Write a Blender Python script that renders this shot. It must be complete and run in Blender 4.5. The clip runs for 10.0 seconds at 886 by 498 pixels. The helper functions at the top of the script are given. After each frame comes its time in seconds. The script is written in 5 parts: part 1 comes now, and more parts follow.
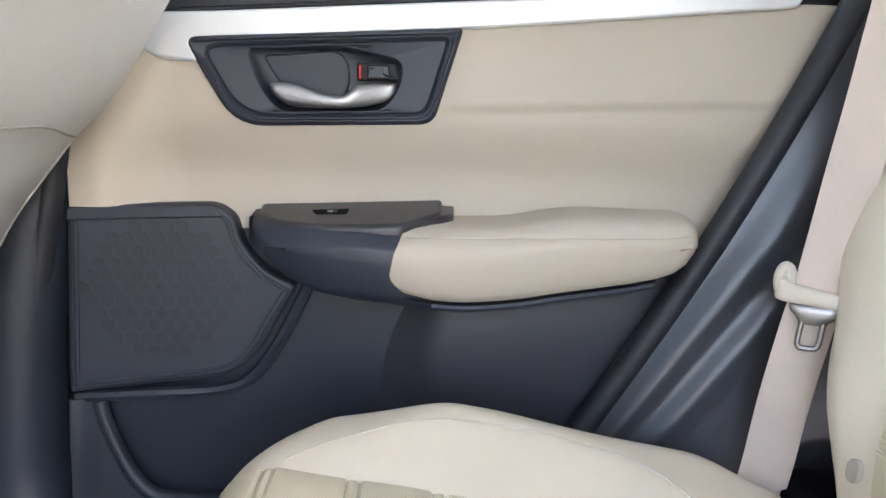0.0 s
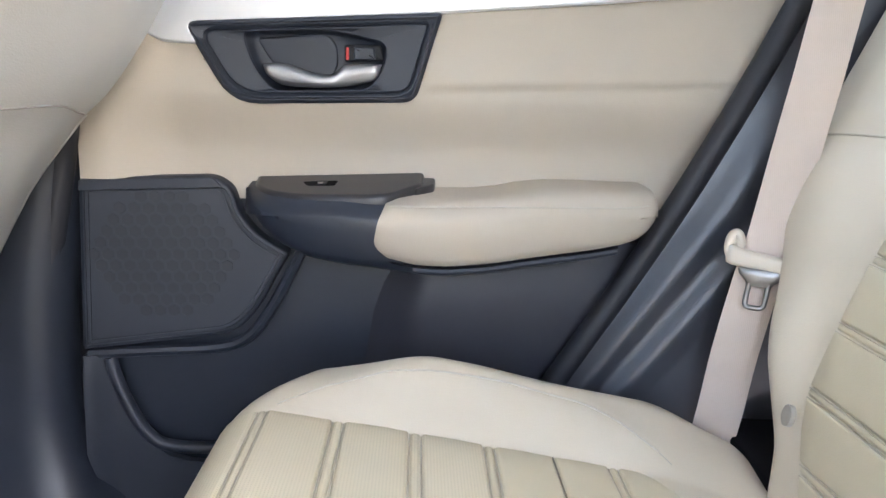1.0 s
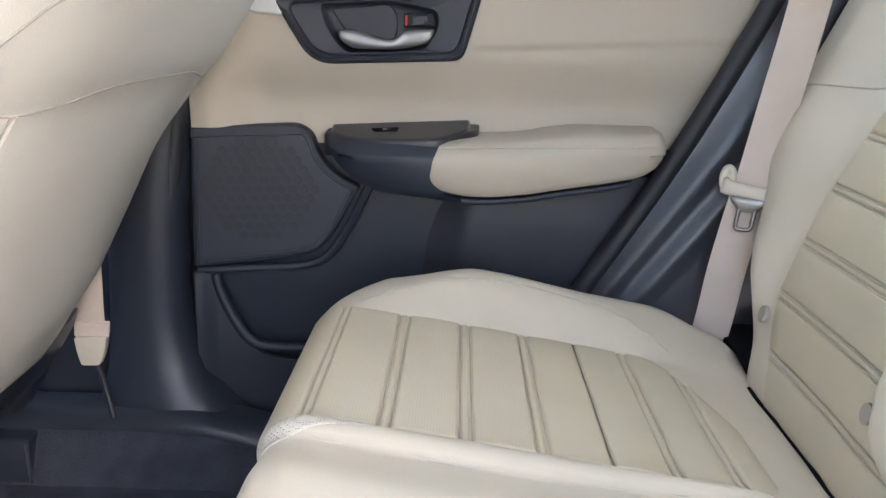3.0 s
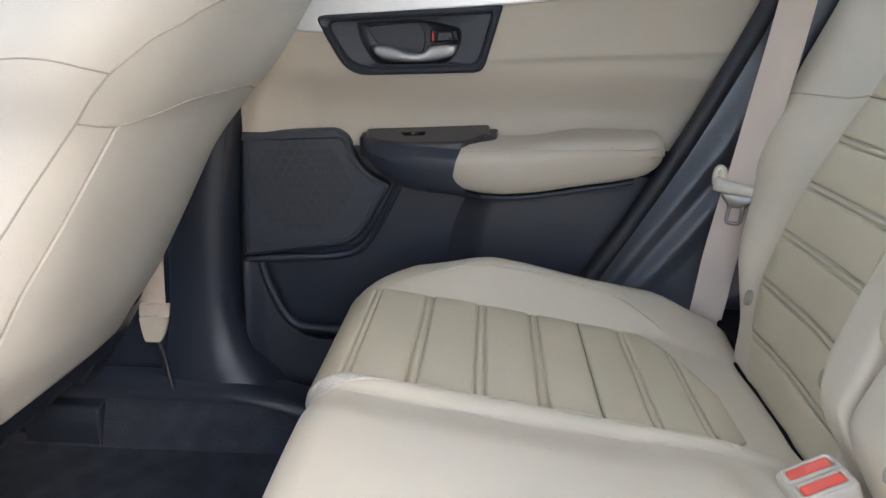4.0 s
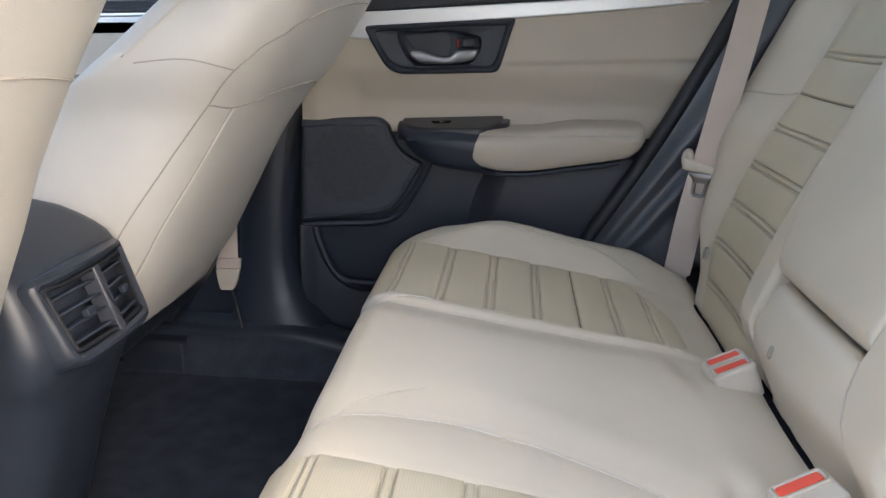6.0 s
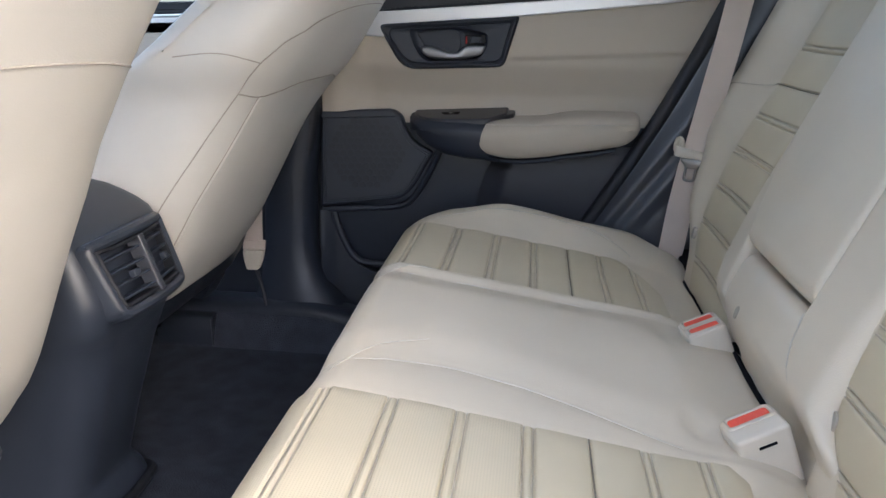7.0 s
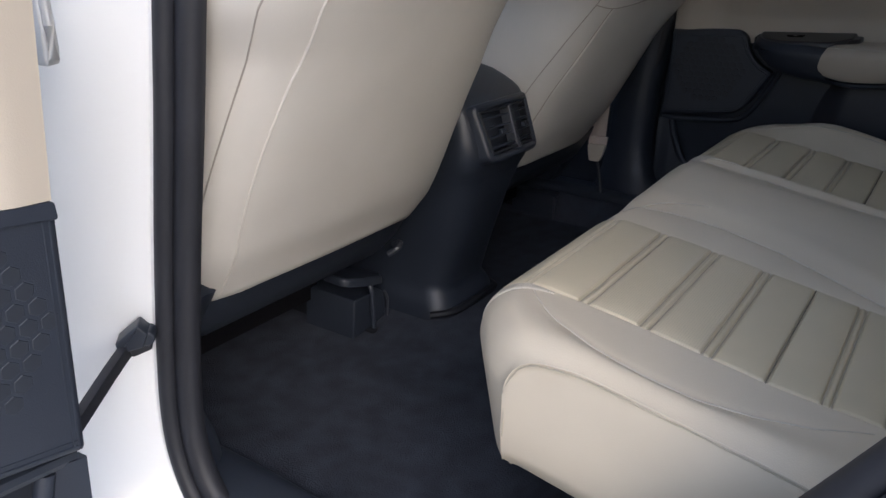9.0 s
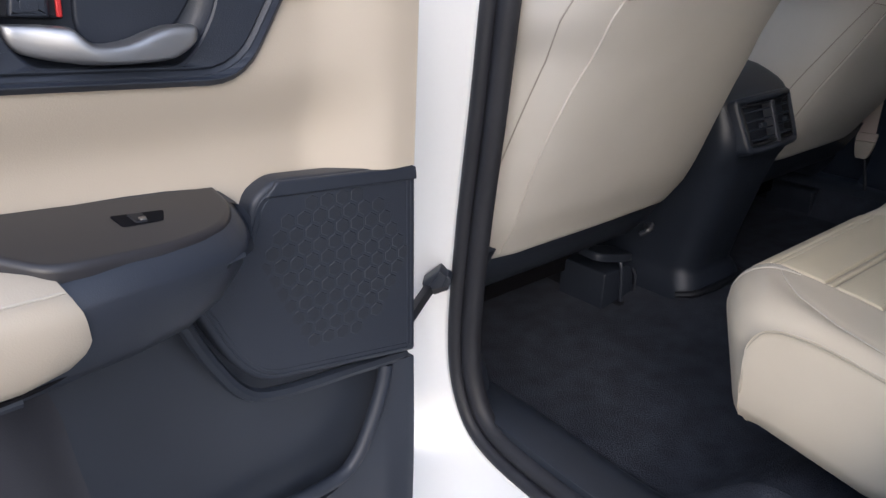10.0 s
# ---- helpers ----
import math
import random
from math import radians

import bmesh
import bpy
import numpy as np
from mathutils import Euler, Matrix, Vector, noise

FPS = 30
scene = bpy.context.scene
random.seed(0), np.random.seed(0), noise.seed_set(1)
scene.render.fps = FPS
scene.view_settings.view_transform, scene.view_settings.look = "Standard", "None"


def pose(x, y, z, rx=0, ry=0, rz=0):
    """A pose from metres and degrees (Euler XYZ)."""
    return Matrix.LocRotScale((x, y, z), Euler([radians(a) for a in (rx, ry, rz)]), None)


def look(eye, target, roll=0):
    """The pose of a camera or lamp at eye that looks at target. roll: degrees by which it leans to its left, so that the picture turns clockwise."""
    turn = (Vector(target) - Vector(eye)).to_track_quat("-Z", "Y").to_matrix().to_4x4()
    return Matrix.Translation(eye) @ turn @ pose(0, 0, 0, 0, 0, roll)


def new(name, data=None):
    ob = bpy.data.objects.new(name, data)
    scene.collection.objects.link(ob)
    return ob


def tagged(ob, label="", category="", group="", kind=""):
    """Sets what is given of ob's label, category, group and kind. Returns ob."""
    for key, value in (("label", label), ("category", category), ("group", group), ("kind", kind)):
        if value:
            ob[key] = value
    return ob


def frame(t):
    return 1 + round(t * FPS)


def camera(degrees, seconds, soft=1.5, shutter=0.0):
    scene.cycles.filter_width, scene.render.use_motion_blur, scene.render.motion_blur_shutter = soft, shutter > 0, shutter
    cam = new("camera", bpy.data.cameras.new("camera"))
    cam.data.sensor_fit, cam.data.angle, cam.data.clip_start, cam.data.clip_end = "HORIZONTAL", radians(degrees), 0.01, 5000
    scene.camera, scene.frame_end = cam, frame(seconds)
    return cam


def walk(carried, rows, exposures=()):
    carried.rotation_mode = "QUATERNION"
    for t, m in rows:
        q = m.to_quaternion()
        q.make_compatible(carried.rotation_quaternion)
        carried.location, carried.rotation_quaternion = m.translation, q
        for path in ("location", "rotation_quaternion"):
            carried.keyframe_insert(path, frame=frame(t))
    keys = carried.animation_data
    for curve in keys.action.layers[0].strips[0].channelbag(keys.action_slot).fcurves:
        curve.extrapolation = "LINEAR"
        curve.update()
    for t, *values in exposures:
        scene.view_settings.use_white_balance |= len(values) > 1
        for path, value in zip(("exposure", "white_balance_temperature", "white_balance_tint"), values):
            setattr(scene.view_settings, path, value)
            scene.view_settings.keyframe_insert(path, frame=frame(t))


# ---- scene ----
cam = camera(59.3, 10.0)
PATH = [
    (0, (-0.024, -0.103, 1.042), (0.05, 1.863, 0.68), 1.9),
    (0.5, (-0.016, -0.137, 1.041), (0.05, 1.82, 0.634), 1.8),
    (1, (-0.003, -0.172, 1.048), (0.066, 1.781, 0.624), 1.9),
    (1.5, (-0.013, -0.211, 1.051), (0.024, 1.736, 0.593), 1.8),
    (2, (-0.011, -0.247, 1.059), (0.002, 1.684, 0.536), 1.5),
    (2.5, (-0.014, -0.294, 1.065), (-0.016, 1.625, 0.503), 1.3),
    (4, (0.003, -0.476, 1.095), (-0.107, 1.44, 0.532), 0.6),
    (4.5, (0.005, -0.528, 1.104), (-0.116, 1.387, 0.538), 0.8),
    (5, (0.023, -0.61, 1.107), (-0.11, 1.303, 0.539), 0.7),
    (5.5, (0.02, -0.683, 1.109), (-0.135, 1.23, 0.548), 0.9),
    (7, (0.058, -0.858, 1.105), (-0.165, 1.049, 0.546), 0.6),
    (7.5, (0.107, -0.905, 1.087), (-0.314, 0.933, 0.42), 1.2),
    (8, (0.136, -0.963, 1.075), (-0.455, 0.814, 0.374), 1.9),
    (8.5, (0.176, -1.051, 1.087), (-0.664, 0.621, 0.379), 1.4),
    (9, (0.218, -1.136, 1.108), (-0.814, 0.411, 0.373), 0.9),
    (9.5, (0.237, -1.218, 1.13), (-0.984, 0.166, 0.361), -0.6),
    (10, (0.295, -1.278, 1.147), (-1.166, -0.146, 0.383), -1.5),
]
EXPOSURES = [(0.0, 3.82, 6000, 12), (0.5, 3.85, 6000, 12), (1.0, 3.80, 6000, 12), (1.5, 3.50, 6000, 12), (2.0, 3.45, 6000, 12), (2.5, 3.44, 5980, 12), (4.0, 2.92, 6020, 11), (4.5, 2.70, 6020, 11), (5.5, 2.52, 6040, 12), (7.0, 2.38, 5820, 12), (8.0, 1.62, 5640, 12), (8.5, 1.45, 5520, 12), (9.0, 0.76, 5640, 12), (9.5, 0.60, 5650, 12), (10.0, 0.60, 5700, 12)]
walk(cam, [(t, look(eye, target, roll)) for t, eye, target, roll in PATH], EXPOSURES)

# ---- light: a bright hazy sky round the parked car ----
world = bpy.data.worlds.new("sky")
scene.world = world
world.use_nodes = True
wn = world.node_tree
sky = wn.nodes.new("ShaderNodeTexSky")
sky.sky_type, sky.sun_disc = "NISHITA", False
sky.sun_elevation, sky.sun_rotation = radians(30), radians(128)
sky.air_density, sky.dust_density, sky.ozone_density = 1.0, 3.0, 1.0
wn.nodes["Background"].inputs["Strength"].default_value = 0.15
wn.links.new(sky.outputs["Color"], wn.nodes["Background"].inputs["Color"])
sun = new("sun", bpy.data.lights.new("sun", "SUN"))
sun.data.energy, sun.data.angle, sun.data.color = 1.6, radians(130), (0.95, 0.975, 1.0)
sun.matrix_world = look((0.4, 0.35, 3.9), (0, 0, 0.6))


# ---- materials ----
def mat(name, color, rough, metal=0.0, var=0.0, vscale=8.0, bump=0.0, bscale=600.0, coat=0.0, rvar=0.0, kind="noise", bdist=0.0004, spec=0.5):
    """A principled material with stains at one scale and grain at another."""
    m = bpy.data.materials.new(name)
    m.use_nodes = True
    n, l = m.node_tree.nodes, m.node_tree.links
    b = n["Principled BSDF"]
    b.inputs["Base Color"].default_value = (*color, 1)
    b.inputs["Roughness"].default_value = rough
    b.inputs["Metallic"].default_value = metal
    b.inputs["Coat Weight"].default_value = coat
    b.inputs["Specular IOR Level"].default_value = spec
    tc = n.new("ShaderNodeTexCoord")
    if var or rvar:
        t = n.new("ShaderNodeTexNoise")
        t.inputs["Scale"].default_value, t.inputs["Detail"].default_value = vscale, 5
        l.new(tc.outputs["Object"], t.inputs["Vector"])
        if var:
            r = n.new("ShaderNodeValToRGB")
            r.color_ramp.elements[0].position, r.color_ramp.elements[1].position = 0.3, 0.7
            r.color_ramp.elements[0].color = (*[c * (1 - var) for c in color], 1)
            r.color_ramp.elements[1].color = (*[min(1, c * (1 + var)) for c in color], 1)
            l.new(t.outputs["Fac"], r.inputs["Fac"])
            l.new(r.outputs["Color"], b.inputs["Base Color"])
        if rvar:
            q = n.new("ShaderNodeMapRange")
            q.inputs["To Min"].default_value, q.inputs["To Max"].default_value = rough - rvar, rough + rvar
            l.new(t.outputs["Fac"], q.inputs["Value"])
            l.new(q.outputs["Result"], b.inputs["Roughness"])
    if bump:
        if kind == "voronoi":
            g = n.new("ShaderNodeTexVoronoi")
            g.inputs["Scale"].default_value = bscale
            out = g.outputs["Distance"]
        elif kind in ("dots", "net"):
            # rows of small holes
            g = n.new("ShaderNodeTexVoronoi")
            g.voronoi_dimensions = "2D" if kind == "dots" else "3D"
            g.inputs["Scale"].default_value, g.inputs["Randomness"].default_value = bscale, 0.0
            h = n.new("ShaderNodeMapRange")
            h.inputs["From Min"].default_value, h.inputs["From Max"].default_value = 0.16, 0.34
            l.new(g.outputs["Distance"], h.inputs["Value"])
            out = h.outputs["Result"]
            hole = n.new("ShaderNodeMix")
            hole.data_type = "RGBA"
            hole.inputs["A"].default_value = (*[c * (0.84 if kind == "dots" else 0.62) for c in color], 1)
            l.new(out, hole.inputs["Factor"])
            l.new(r.outputs["Color"], hole.inputs["B"])
            l.new(hole.outputs["Result"], b.inputs["Base Color"])
        elif kind == "weave":
            g = n.new("ShaderNodeTexWave")
            g.wave_type, g.bands_direction = "BANDS", "X"
            g.inputs["Scale"].default_value, g.inputs["Distortion"].default_value = bscale, 0.3
            out = g.outputs["Fac"]
        else:
            g = n.new("ShaderNodeTexNoise")
            g.inputs["Scale"].default_value, g.inputs["Detail"].default_value = bscale, 4
            out = g.outputs["Fac"]
        l.new(tc.outputs["Object"], g.inputs["Vector"])
        u = n.new("ShaderNodeBump")
        u.inputs["Strength"].default_value, u.inputs["Distance"].default_value = bump, bdist
        l.new(out, u.inputs["Height"])
        l.new(u.outputs["Normal"], b.inputs["Normal"])
    return m


# same leather as the bench, paler and cooler for the daylight on the front seats
FRONTLEATHER = mat("daylit_beige_leather", (0.565, 0.537, 0.492), 0.47, var=0.05, vscale=7, bump=0.3, bscale=700, rvar=0.06, kind="voronoi")
LEATHER = mat("beige_leather", (0.585, 0.517, 0.408), 0.45, var=0.05, vscale=7, bump=0.25, bscale=700, rvar=0.06, kind="voronoi")
INSERT = mat("beige_insert_leather", (0.515, 0.450, 0.318), 0.46, var=0.05, vscale=9, bump=0.25, bscale=700, rvar=0.06, kind="voronoi")
PERFORATED = mat("perforated_beige_leather", (0.55, 0.482, 0.348), 0.50, var=0.05, vscale=9, bump=0.3, bscale=390, rvar=0.05, kind="dots")
MESHCLOTH = mat("beige_mesh_cloth", (0.53, 0.485, 0.41), 0.8, var=0.10, vscale=60, bump=0.8, bscale=400, kind="net", bdist=0.0008)
STITCH = mat("beige_thread", (0.50, 0.46, 0.39), 0.7, var=0.06, vscale=40)
SEAM = mat("pressed_seam", (0.43, 0.385, 0.30), 0.7, var=0.08, vscale=40)
FRONTSEAM = mat("sewn_leather_edge", (0.35, 0.32, 0.28), 0.7, var=0.08, vscale=40)
BUTTON = mat("taupe_button", (0.36, 0.325, 0.27), 0.6, var=0.08, vscale=40)
SLOT = mat("open_seam", (0.22, 0.195, 0.15), 0.8, var=0.1, vscale=40)
SOFT = mat("beige_soft_trim", (0.49, 0.432, 0.352), 0.55, var=0.03, vscale=6, bump=0.2, bscale=900, rvar=0.05, kind="voronoi")
DARK = mat("charcoal_plastic", (0.022, 0.027, 0.039), 0.40, var=0.10, vscale=10, bump=0.3, bscale=1100, rvar=0.07, kind="voronoi", bdist=0.0003)
DARKSOFT = mat("charcoal_soft_plastic", (0.022, 0.027, 0.040), 0.47, var=0.10, vscale=9, bump=0.3, bscale=900, rvar=0.06, kind="voronoi", bdist=0.0003)
# near-black without sheen: painted shade in gaps and creases, also some black parts
GROOVE = mat("black_shade_and_parts", (0.006, 0.006, 0.008), 0.85, var=0.1, vscale=20, spec=0.08)
GLOSSTRIM = mat("smooth_charcoal_plastic", (0.044, 0.047, 0.058), 0.33, var=0.06, vscale=6, bump=0.1, bscale=1100, rvar=0.02, kind="voronoi", bdist=0.0003, spec=0.55)
BLACK = mat("matt_black_plastic", (0.012, 0.013, 0.017), 0.55, var=0.1, vscale=20, bump=0.2, bscale=900, spec=0.3)
HEXLINE = mat("grille_dimple", (0.018, 0.022, 0.031), 0.55, var=0.1, vscale=60)
# charcoal with the light on the swelling lower panel put into its colour
LOWERTRIM = mat("lit_charcoal_plastic", (0.030, 0.031, 0.041), 0.46, var=0.08, vscale=9, bump=0.3, bscale=900, rvar=0.05, kind="voronoi", bdist=0.0003)
FASCIA = mat("brown_black_fascia", (0.028, 0.027, 0.031), 0.36, var=0.08, vscale=14, bump=0.15, bscale=900, rvar=0.04)
RUBBER = mat("black_rubber", (0.018, 0.019, 0.025), 0.55, var=0.12, vscale=18, bump=0.2, bscale=500)
CARPET = mat("black_carpet", (0.047, 0.052, 0.067), 0.95, var=0.2, vscale=25, bump=1.0, bscale=420, bdist=0.003, spec=0.1)
PAINT = mat("white_car_paint", (0.86, 0.865, 0.87), 0.25, var=0.015, vscale=3, coat=1.0, rvar=0.03)
SILVER = mat("satin_silver", (0.40, 0.40, 0.41), 0.42, metal=0.9, var=0.04, vscale=20, bump=0.05, bscale=900, rvar=0.05)
STRIP = mat("pale_silver_trim", (0.76, 0.76, 0.77), 0.34, metal=0.35, var=0.03, vscale=12, rvar=0.05)
CHROME = mat("polished_steel", (0.27, 0.26, 0.25), 0.38, metal=1.0, var=0.04, vscale=30, rvar=0.05)
WEB = mat("beige_webbing", (0.60, 0.505, 0.435), 0.72, var=0.05, vscale=14, bump=0.35, bscale=190, kind="weave")
BEIGEPLASTIC = mat("beige_plastic", (0.58, 0.52, 0.43), 0.40, var=0.04, vscale=20, bump=0.1, bscale=900, rvar=0.05)
RED = mat("red_button", (0.78, 0.075, 0.035), 0.38, var=0.06, vscale=30, rvar=0.05)
REDMARK = mat("red_mark", (0.55, 0.03, 0.03), 0.45, var=0.05, vscale=40)
# kept pale so that the unseen ceiling throws light onto the backrests
LINER = mat("pale_headliner", (0.76, 0.74, 0.69), 0.9, var=0.04, vscale=9, bump=0.3, bscale=500)
STEEL = mat("zinc_steel", (0.72, 0.72, 0.72), 0.5, metal=0.5, var=0.1, vscale=25, rvar=0.08)
CONCRETE = mat("grey_asphalt", (0.15, 0.148, 0.143), 0.85, var=0.15, vscale=2.5, bump=0.5, bscale=60, bdist=0.004)
GLASS = bpy.data.materials.new("tinted_glass")
GLASS.use_nodes = True
gp = GLASS.node_tree.nodes["Principled BSDF"]
gp.inputs["Base Color"].default_value = (0.55, 0.60, 0.60, 1)
gp.inputs["Transmission Weight"].default_value, gp.inputs["Roughness"].default_value, gp.inputs["IOR"].default_value = 1.0, 0.02, 1.45

# ---- mesh tools ----
XF = [Matrix.Identity(4)]


def root_place(ob):
    while ob.parent:
        ob = ob.parent
    return ob.location.copy()


def thing(name, base, label, category, group="", kind=""):
    """An empty at the base of a thing, under which its parts are linked."""
    ob = new(name)
    ob.empty_display_size = 0.05
    ob.location = XF[0] @ Vector(base)
    return tagged(ob, label, category, group, kind)


def part(name, bm, material, parent=None, label="", angle=40):
    """Links a bmesh, given in the car's coordinates, as one mesh object under a thing or a part."""
    bm.transform(XF[0])
    bmesh.ops.recalc_face_normals(bm, faces=bm.faces)
    if parent:
        bm.transform(Matrix.Translation(-root_place(parent)))
    me = bpy.data.meshes.new(name)
    bm.to_mesh(me)
    bm.free()
    me.materials.append(material)
    for p in me.polygons:
        p.use_smooth = len(p.vertices) <= 8
    me.set_sharp_from_angle(angle=radians(angle))
    ob = new(name, me)
    ob.parent = parent
    if label:
        tagged(ob, label)
    return ob


def smooth(e0, e1, x):
    t = min(1.0, max(0.0, (x - e0) / (e1 - e0)))
    return t * t * (3 - 2 * t)


def lerp(a, b, t):
    return a + (b - a) * t


def table(x, xs, ys):
    return float(np.interp(x, xs, ys))


def curve(pts, n, closed=False):
    """A Catmull-Rom curve through points, in n pieces a span."""
    P = [Vector(p) for p in pts]
    out, m = [], len(P)
    for i in range(m if closed else m - 1):
        if closed:
            a, b, c, d = P[i - 1], P[i], P[(i + 1) % m], P[(i + 2) % m]
        else:
            b, c = P[i], P[i + 1]
            a = P[i - 1] if i else 2 * b - c
            d = P[i + 2] if i + 2 < m else 2 * c - b
        for k in range(n):
            t = k / n
            out.append(0.5 * (2 * b + (c - a) * t + (2 * a - 5 * b + 4 * c - d) * t * t + (3 * b - a - 3 * c + d) * t ** 3))
    if not closed:
        out.append(P[-1])
    return out


def rounded(pts, r, seg=5):
    """A closed 2D outline with rounded corners; a third number is a corner's own radius."""
    out, m = [], len(pts)
    for i in range(m):
        p, a, c = Vector(pts[i][:2]), Vector(pts[i - 1][:2]), Vector(pts[(i + 1) % m][:2])
        rr = pts[i][2] if len(pts[i]) > 2 else r
        da, dc = (a - p), (c - p)
        k = min(rr, 0.49 * da.length, 0.49 * dc.length)
        s, e = p + da.normalized() * k, p + dc.normalized() * k
        for j in range(seg + 1):
            t = j / seg
            out.append((1 - t) ** 2 * s + 2 * t * (1 - t) * p + t * t * e)
    return out


def clean(loop):
    """The outline without points that lie on one another."""
    out = []
    for p in loop:
        if not out or (p - out[-1]).length > 4e-4:
            out.append(p)
    return out[:-1] if (out[0] - out[-1]).length < 4e-4 else out


def inset(loop, d):
    """The outline moved inwards by d."""
    m = len(loop)
    area = sum(loop[i - 1].x * loop[i].y - loop[i].x * loop[i - 1].y for i in range(m))
    sgn = 1 if area > 0 else -1
    out = []
    for i in range(m):
        a, b = (loop[i] - loop[i - 1]), (loop[(i + 1) % m] - loop[i])
        a = a.normalized() if a.length > 1e-9 else b.normalized()
        b = b.normalized() if b.length > 1e-9 else a
        n = Vector((-a.y - b.y, a.x + b.x))
        n = n.normalized() if n.length > 1e-6 else Vector((-a.y, a.x))
        k = max(0.5, n.dot(Vector((-a.y, a.x))))
        out.append(loop[i] + n * (d * sgn / k))
    return out


def loft(loops, cap0=True, cap1=True, ring=False):
    bm = bmesh.new()
    rows = [[bm.verts.new(p) for p in lp] for lp in loops]
    m = len(rows[0])
    for i in range(len(rows) - (0 if ring else 1)):
        a, b = rows[i], rows[(i + 1) % len(rows)]
        for j in range(m):
            bm.faces.new((a[j], a[(j + 1) % m], b[(j + 1) % m], b[j]))
    if cap0 and not ring:
        bm.faces.new(rows[0])
    if cap1 and not ring:
        bm.faces.new(rows[-1])
    return bm


def slab(outline, place, d0, d1, bevel=0.003, seg=3, spine=None, dome=0.0, rings=6):
    """A plate of an outline, d0 to d1 deep, with a rounded front edge; a spine lets its front swell to a dome."""
    outline = clean(outline)
    loops = [[place(p.x, p.y, d0) for p in outline], [place(p.x, p.y, d1 - bevel) for p in outline]]
    for k in range(1, seg + 1):
        a = math.pi / 2 * k / seg
        lp = inset(outline, bevel * (1 - math.cos(a)))
        loops.append([place(p.x, p.y, d1 - bevel + bevel * math.sin(a)) for p in lp])
    if not spine:
        lp = inset(outline, bevel + min(0.0008, 0.3 * bevel))
        loops.append([place(p.x, p.y, d1) for p in lp])
    if spine:
        s, e = Vector(spine[0]), Vector(spine[1])
        base = inset(outline, bevel)
        for k in range(1, rings + 1):
            t = k / rings * 0.98
            lp = []
            for p in base:
                f = max(0, min(1, (p - s).dot(e - s) / max(1e-9, (e - s).length_squared)))
                lp.append(p.lerp(s.lerp(e, f), t))
            loops.append([place(p.x, p.y, d1 + dome * (1 - (1 - t) ** 2)) for p in lp])
    return loft(loops)


def even(loop, n):
    """A closed outline in n even steps, from its point of least angle."""
    c = sum(loop, Vector((0, 0))) / len(loop)
    k = min(range(len(loop)), key=lambda i: abs(math.atan2(loop[i].y - c.y, loop[i].x - c.x)))
    lp = loop[k:] + loop[:k]
    area = sum(lp[i - 1].x * lp[i].y - lp[i].x * lp[i - 1].y for i in range(len(lp)))
    if area < 0:
        lp = lp[:1] + lp[:0:-1]
    lp = lp + lp[:1]
    s = [0.0]
    for a, b in zip(lp, lp[1:]):
        s.append(s[-1] + (b - a).length)
    out = []
    for i in range(n):
        q = s[-1] * i / n
        out.append(Vector((table(q, s, [p.x for p in lp]), table(q, s, [p.y for p in lp]))))
    return out


def reach(loop, c, a):
    """Where a ray from c at an angle leaves an outline."""
    d, best = Vector((math.cos(a), math.sin(a))), 0.0
    for p, q in zip(loop, loop[1:] + loop[:1]):
        e = q - p
        det = d.x * -e.y + d.y * e.x
        if abs(det) < 1e-12:
            continue
        w = p - c
        t, k = (w.x * -e.y + w.y * e.x) / det, (d.x * w.y - d.y * w.x) / det
        if -1e-6 <= k <= 1 + 1e-6 and t > best:
            best = t
    return c + d * best


def frame_slab(outer, inner, place, d0, d1, bevel=0.002, n=72, d_in=None):
    """A frame between two outlines; its inner edge may lie at its own depth."""
    c = sum(inner, Vector((0, 0))) / len(inner)
    ang = lambda p: math.atan2(p.y - c.y, p.x - c.x)
    turns = sorted({round(ang(p), 3) for p in even(outer, n) + even(inner, n) + clean(outer) + clean(inner)})
    o, i = [reach(outer, c, a) for a in turns], [reach(inner, c, a) for a in turns]
    di = d1 if d_in is None else d_in
    o2, i2 = inset(o, bevel), inset(i, -bevel)
    o3, i3 = inset(o, bevel + 0.001), inset(i, -bevel - 0.001)
    loops = [[place(p.x, p.y, d0) for p in o], [place(p.x, p.y, d1 - bevel) for p in o], [place(p.x, p.y, d1) for p in o2], [place(p.x, p.y, d1) for p in o3],
             [place(p.x, p.y, di) for p in i3], [place(p.x, p.y, di) for p in i2], [place(p.x, p.y, di - bevel) for p in i], [place(p.x, p.y, d0) for p in i]]
    return loft(loops, ring=True)


def sheet(f, nu, nv, thick, hole=None):
    """A curved sheet f(u, v) with thickness; hole(u, v) leaves faces out."""
    bm = bmesh.new()
    th = Vector(thick)
    A = [[bm.verts.new(f(i / nu, j / nv)) for j in range(nv + 1)] for i in range(nu + 1)]
    B = [[bm.verts.new(a.co + th) for a in row] for row in A]
    count = {}
    for i in range(nu):
        for j in range(nv):
            if hole and hole((i + 0.5) / nu, (j + 0.5) / nv):
                continue
            q = ((i, j), (i + 1, j), (i + 1, j + 1), (i, j + 1))
            bm.faces.new([A[a][b] for a, b in q])
            bm.faces.new([B[a][b] for a, b in reversed(q)])
            for k in range(4):
                e = (q[k], q[(k + 1) % 4])
                count[frozenset(e)] = None if frozenset(e) in count else e
    for e in count.values():
        if e:
            (a, b), (c, d) = e
            bm.faces.new((A[c][d], A[a][b], B[a][b], B[c][d]))
    bmesh.ops.delete(bm, geom=[v for v in bm.verts if not v.link_faces], context="VERTS")
    return bm


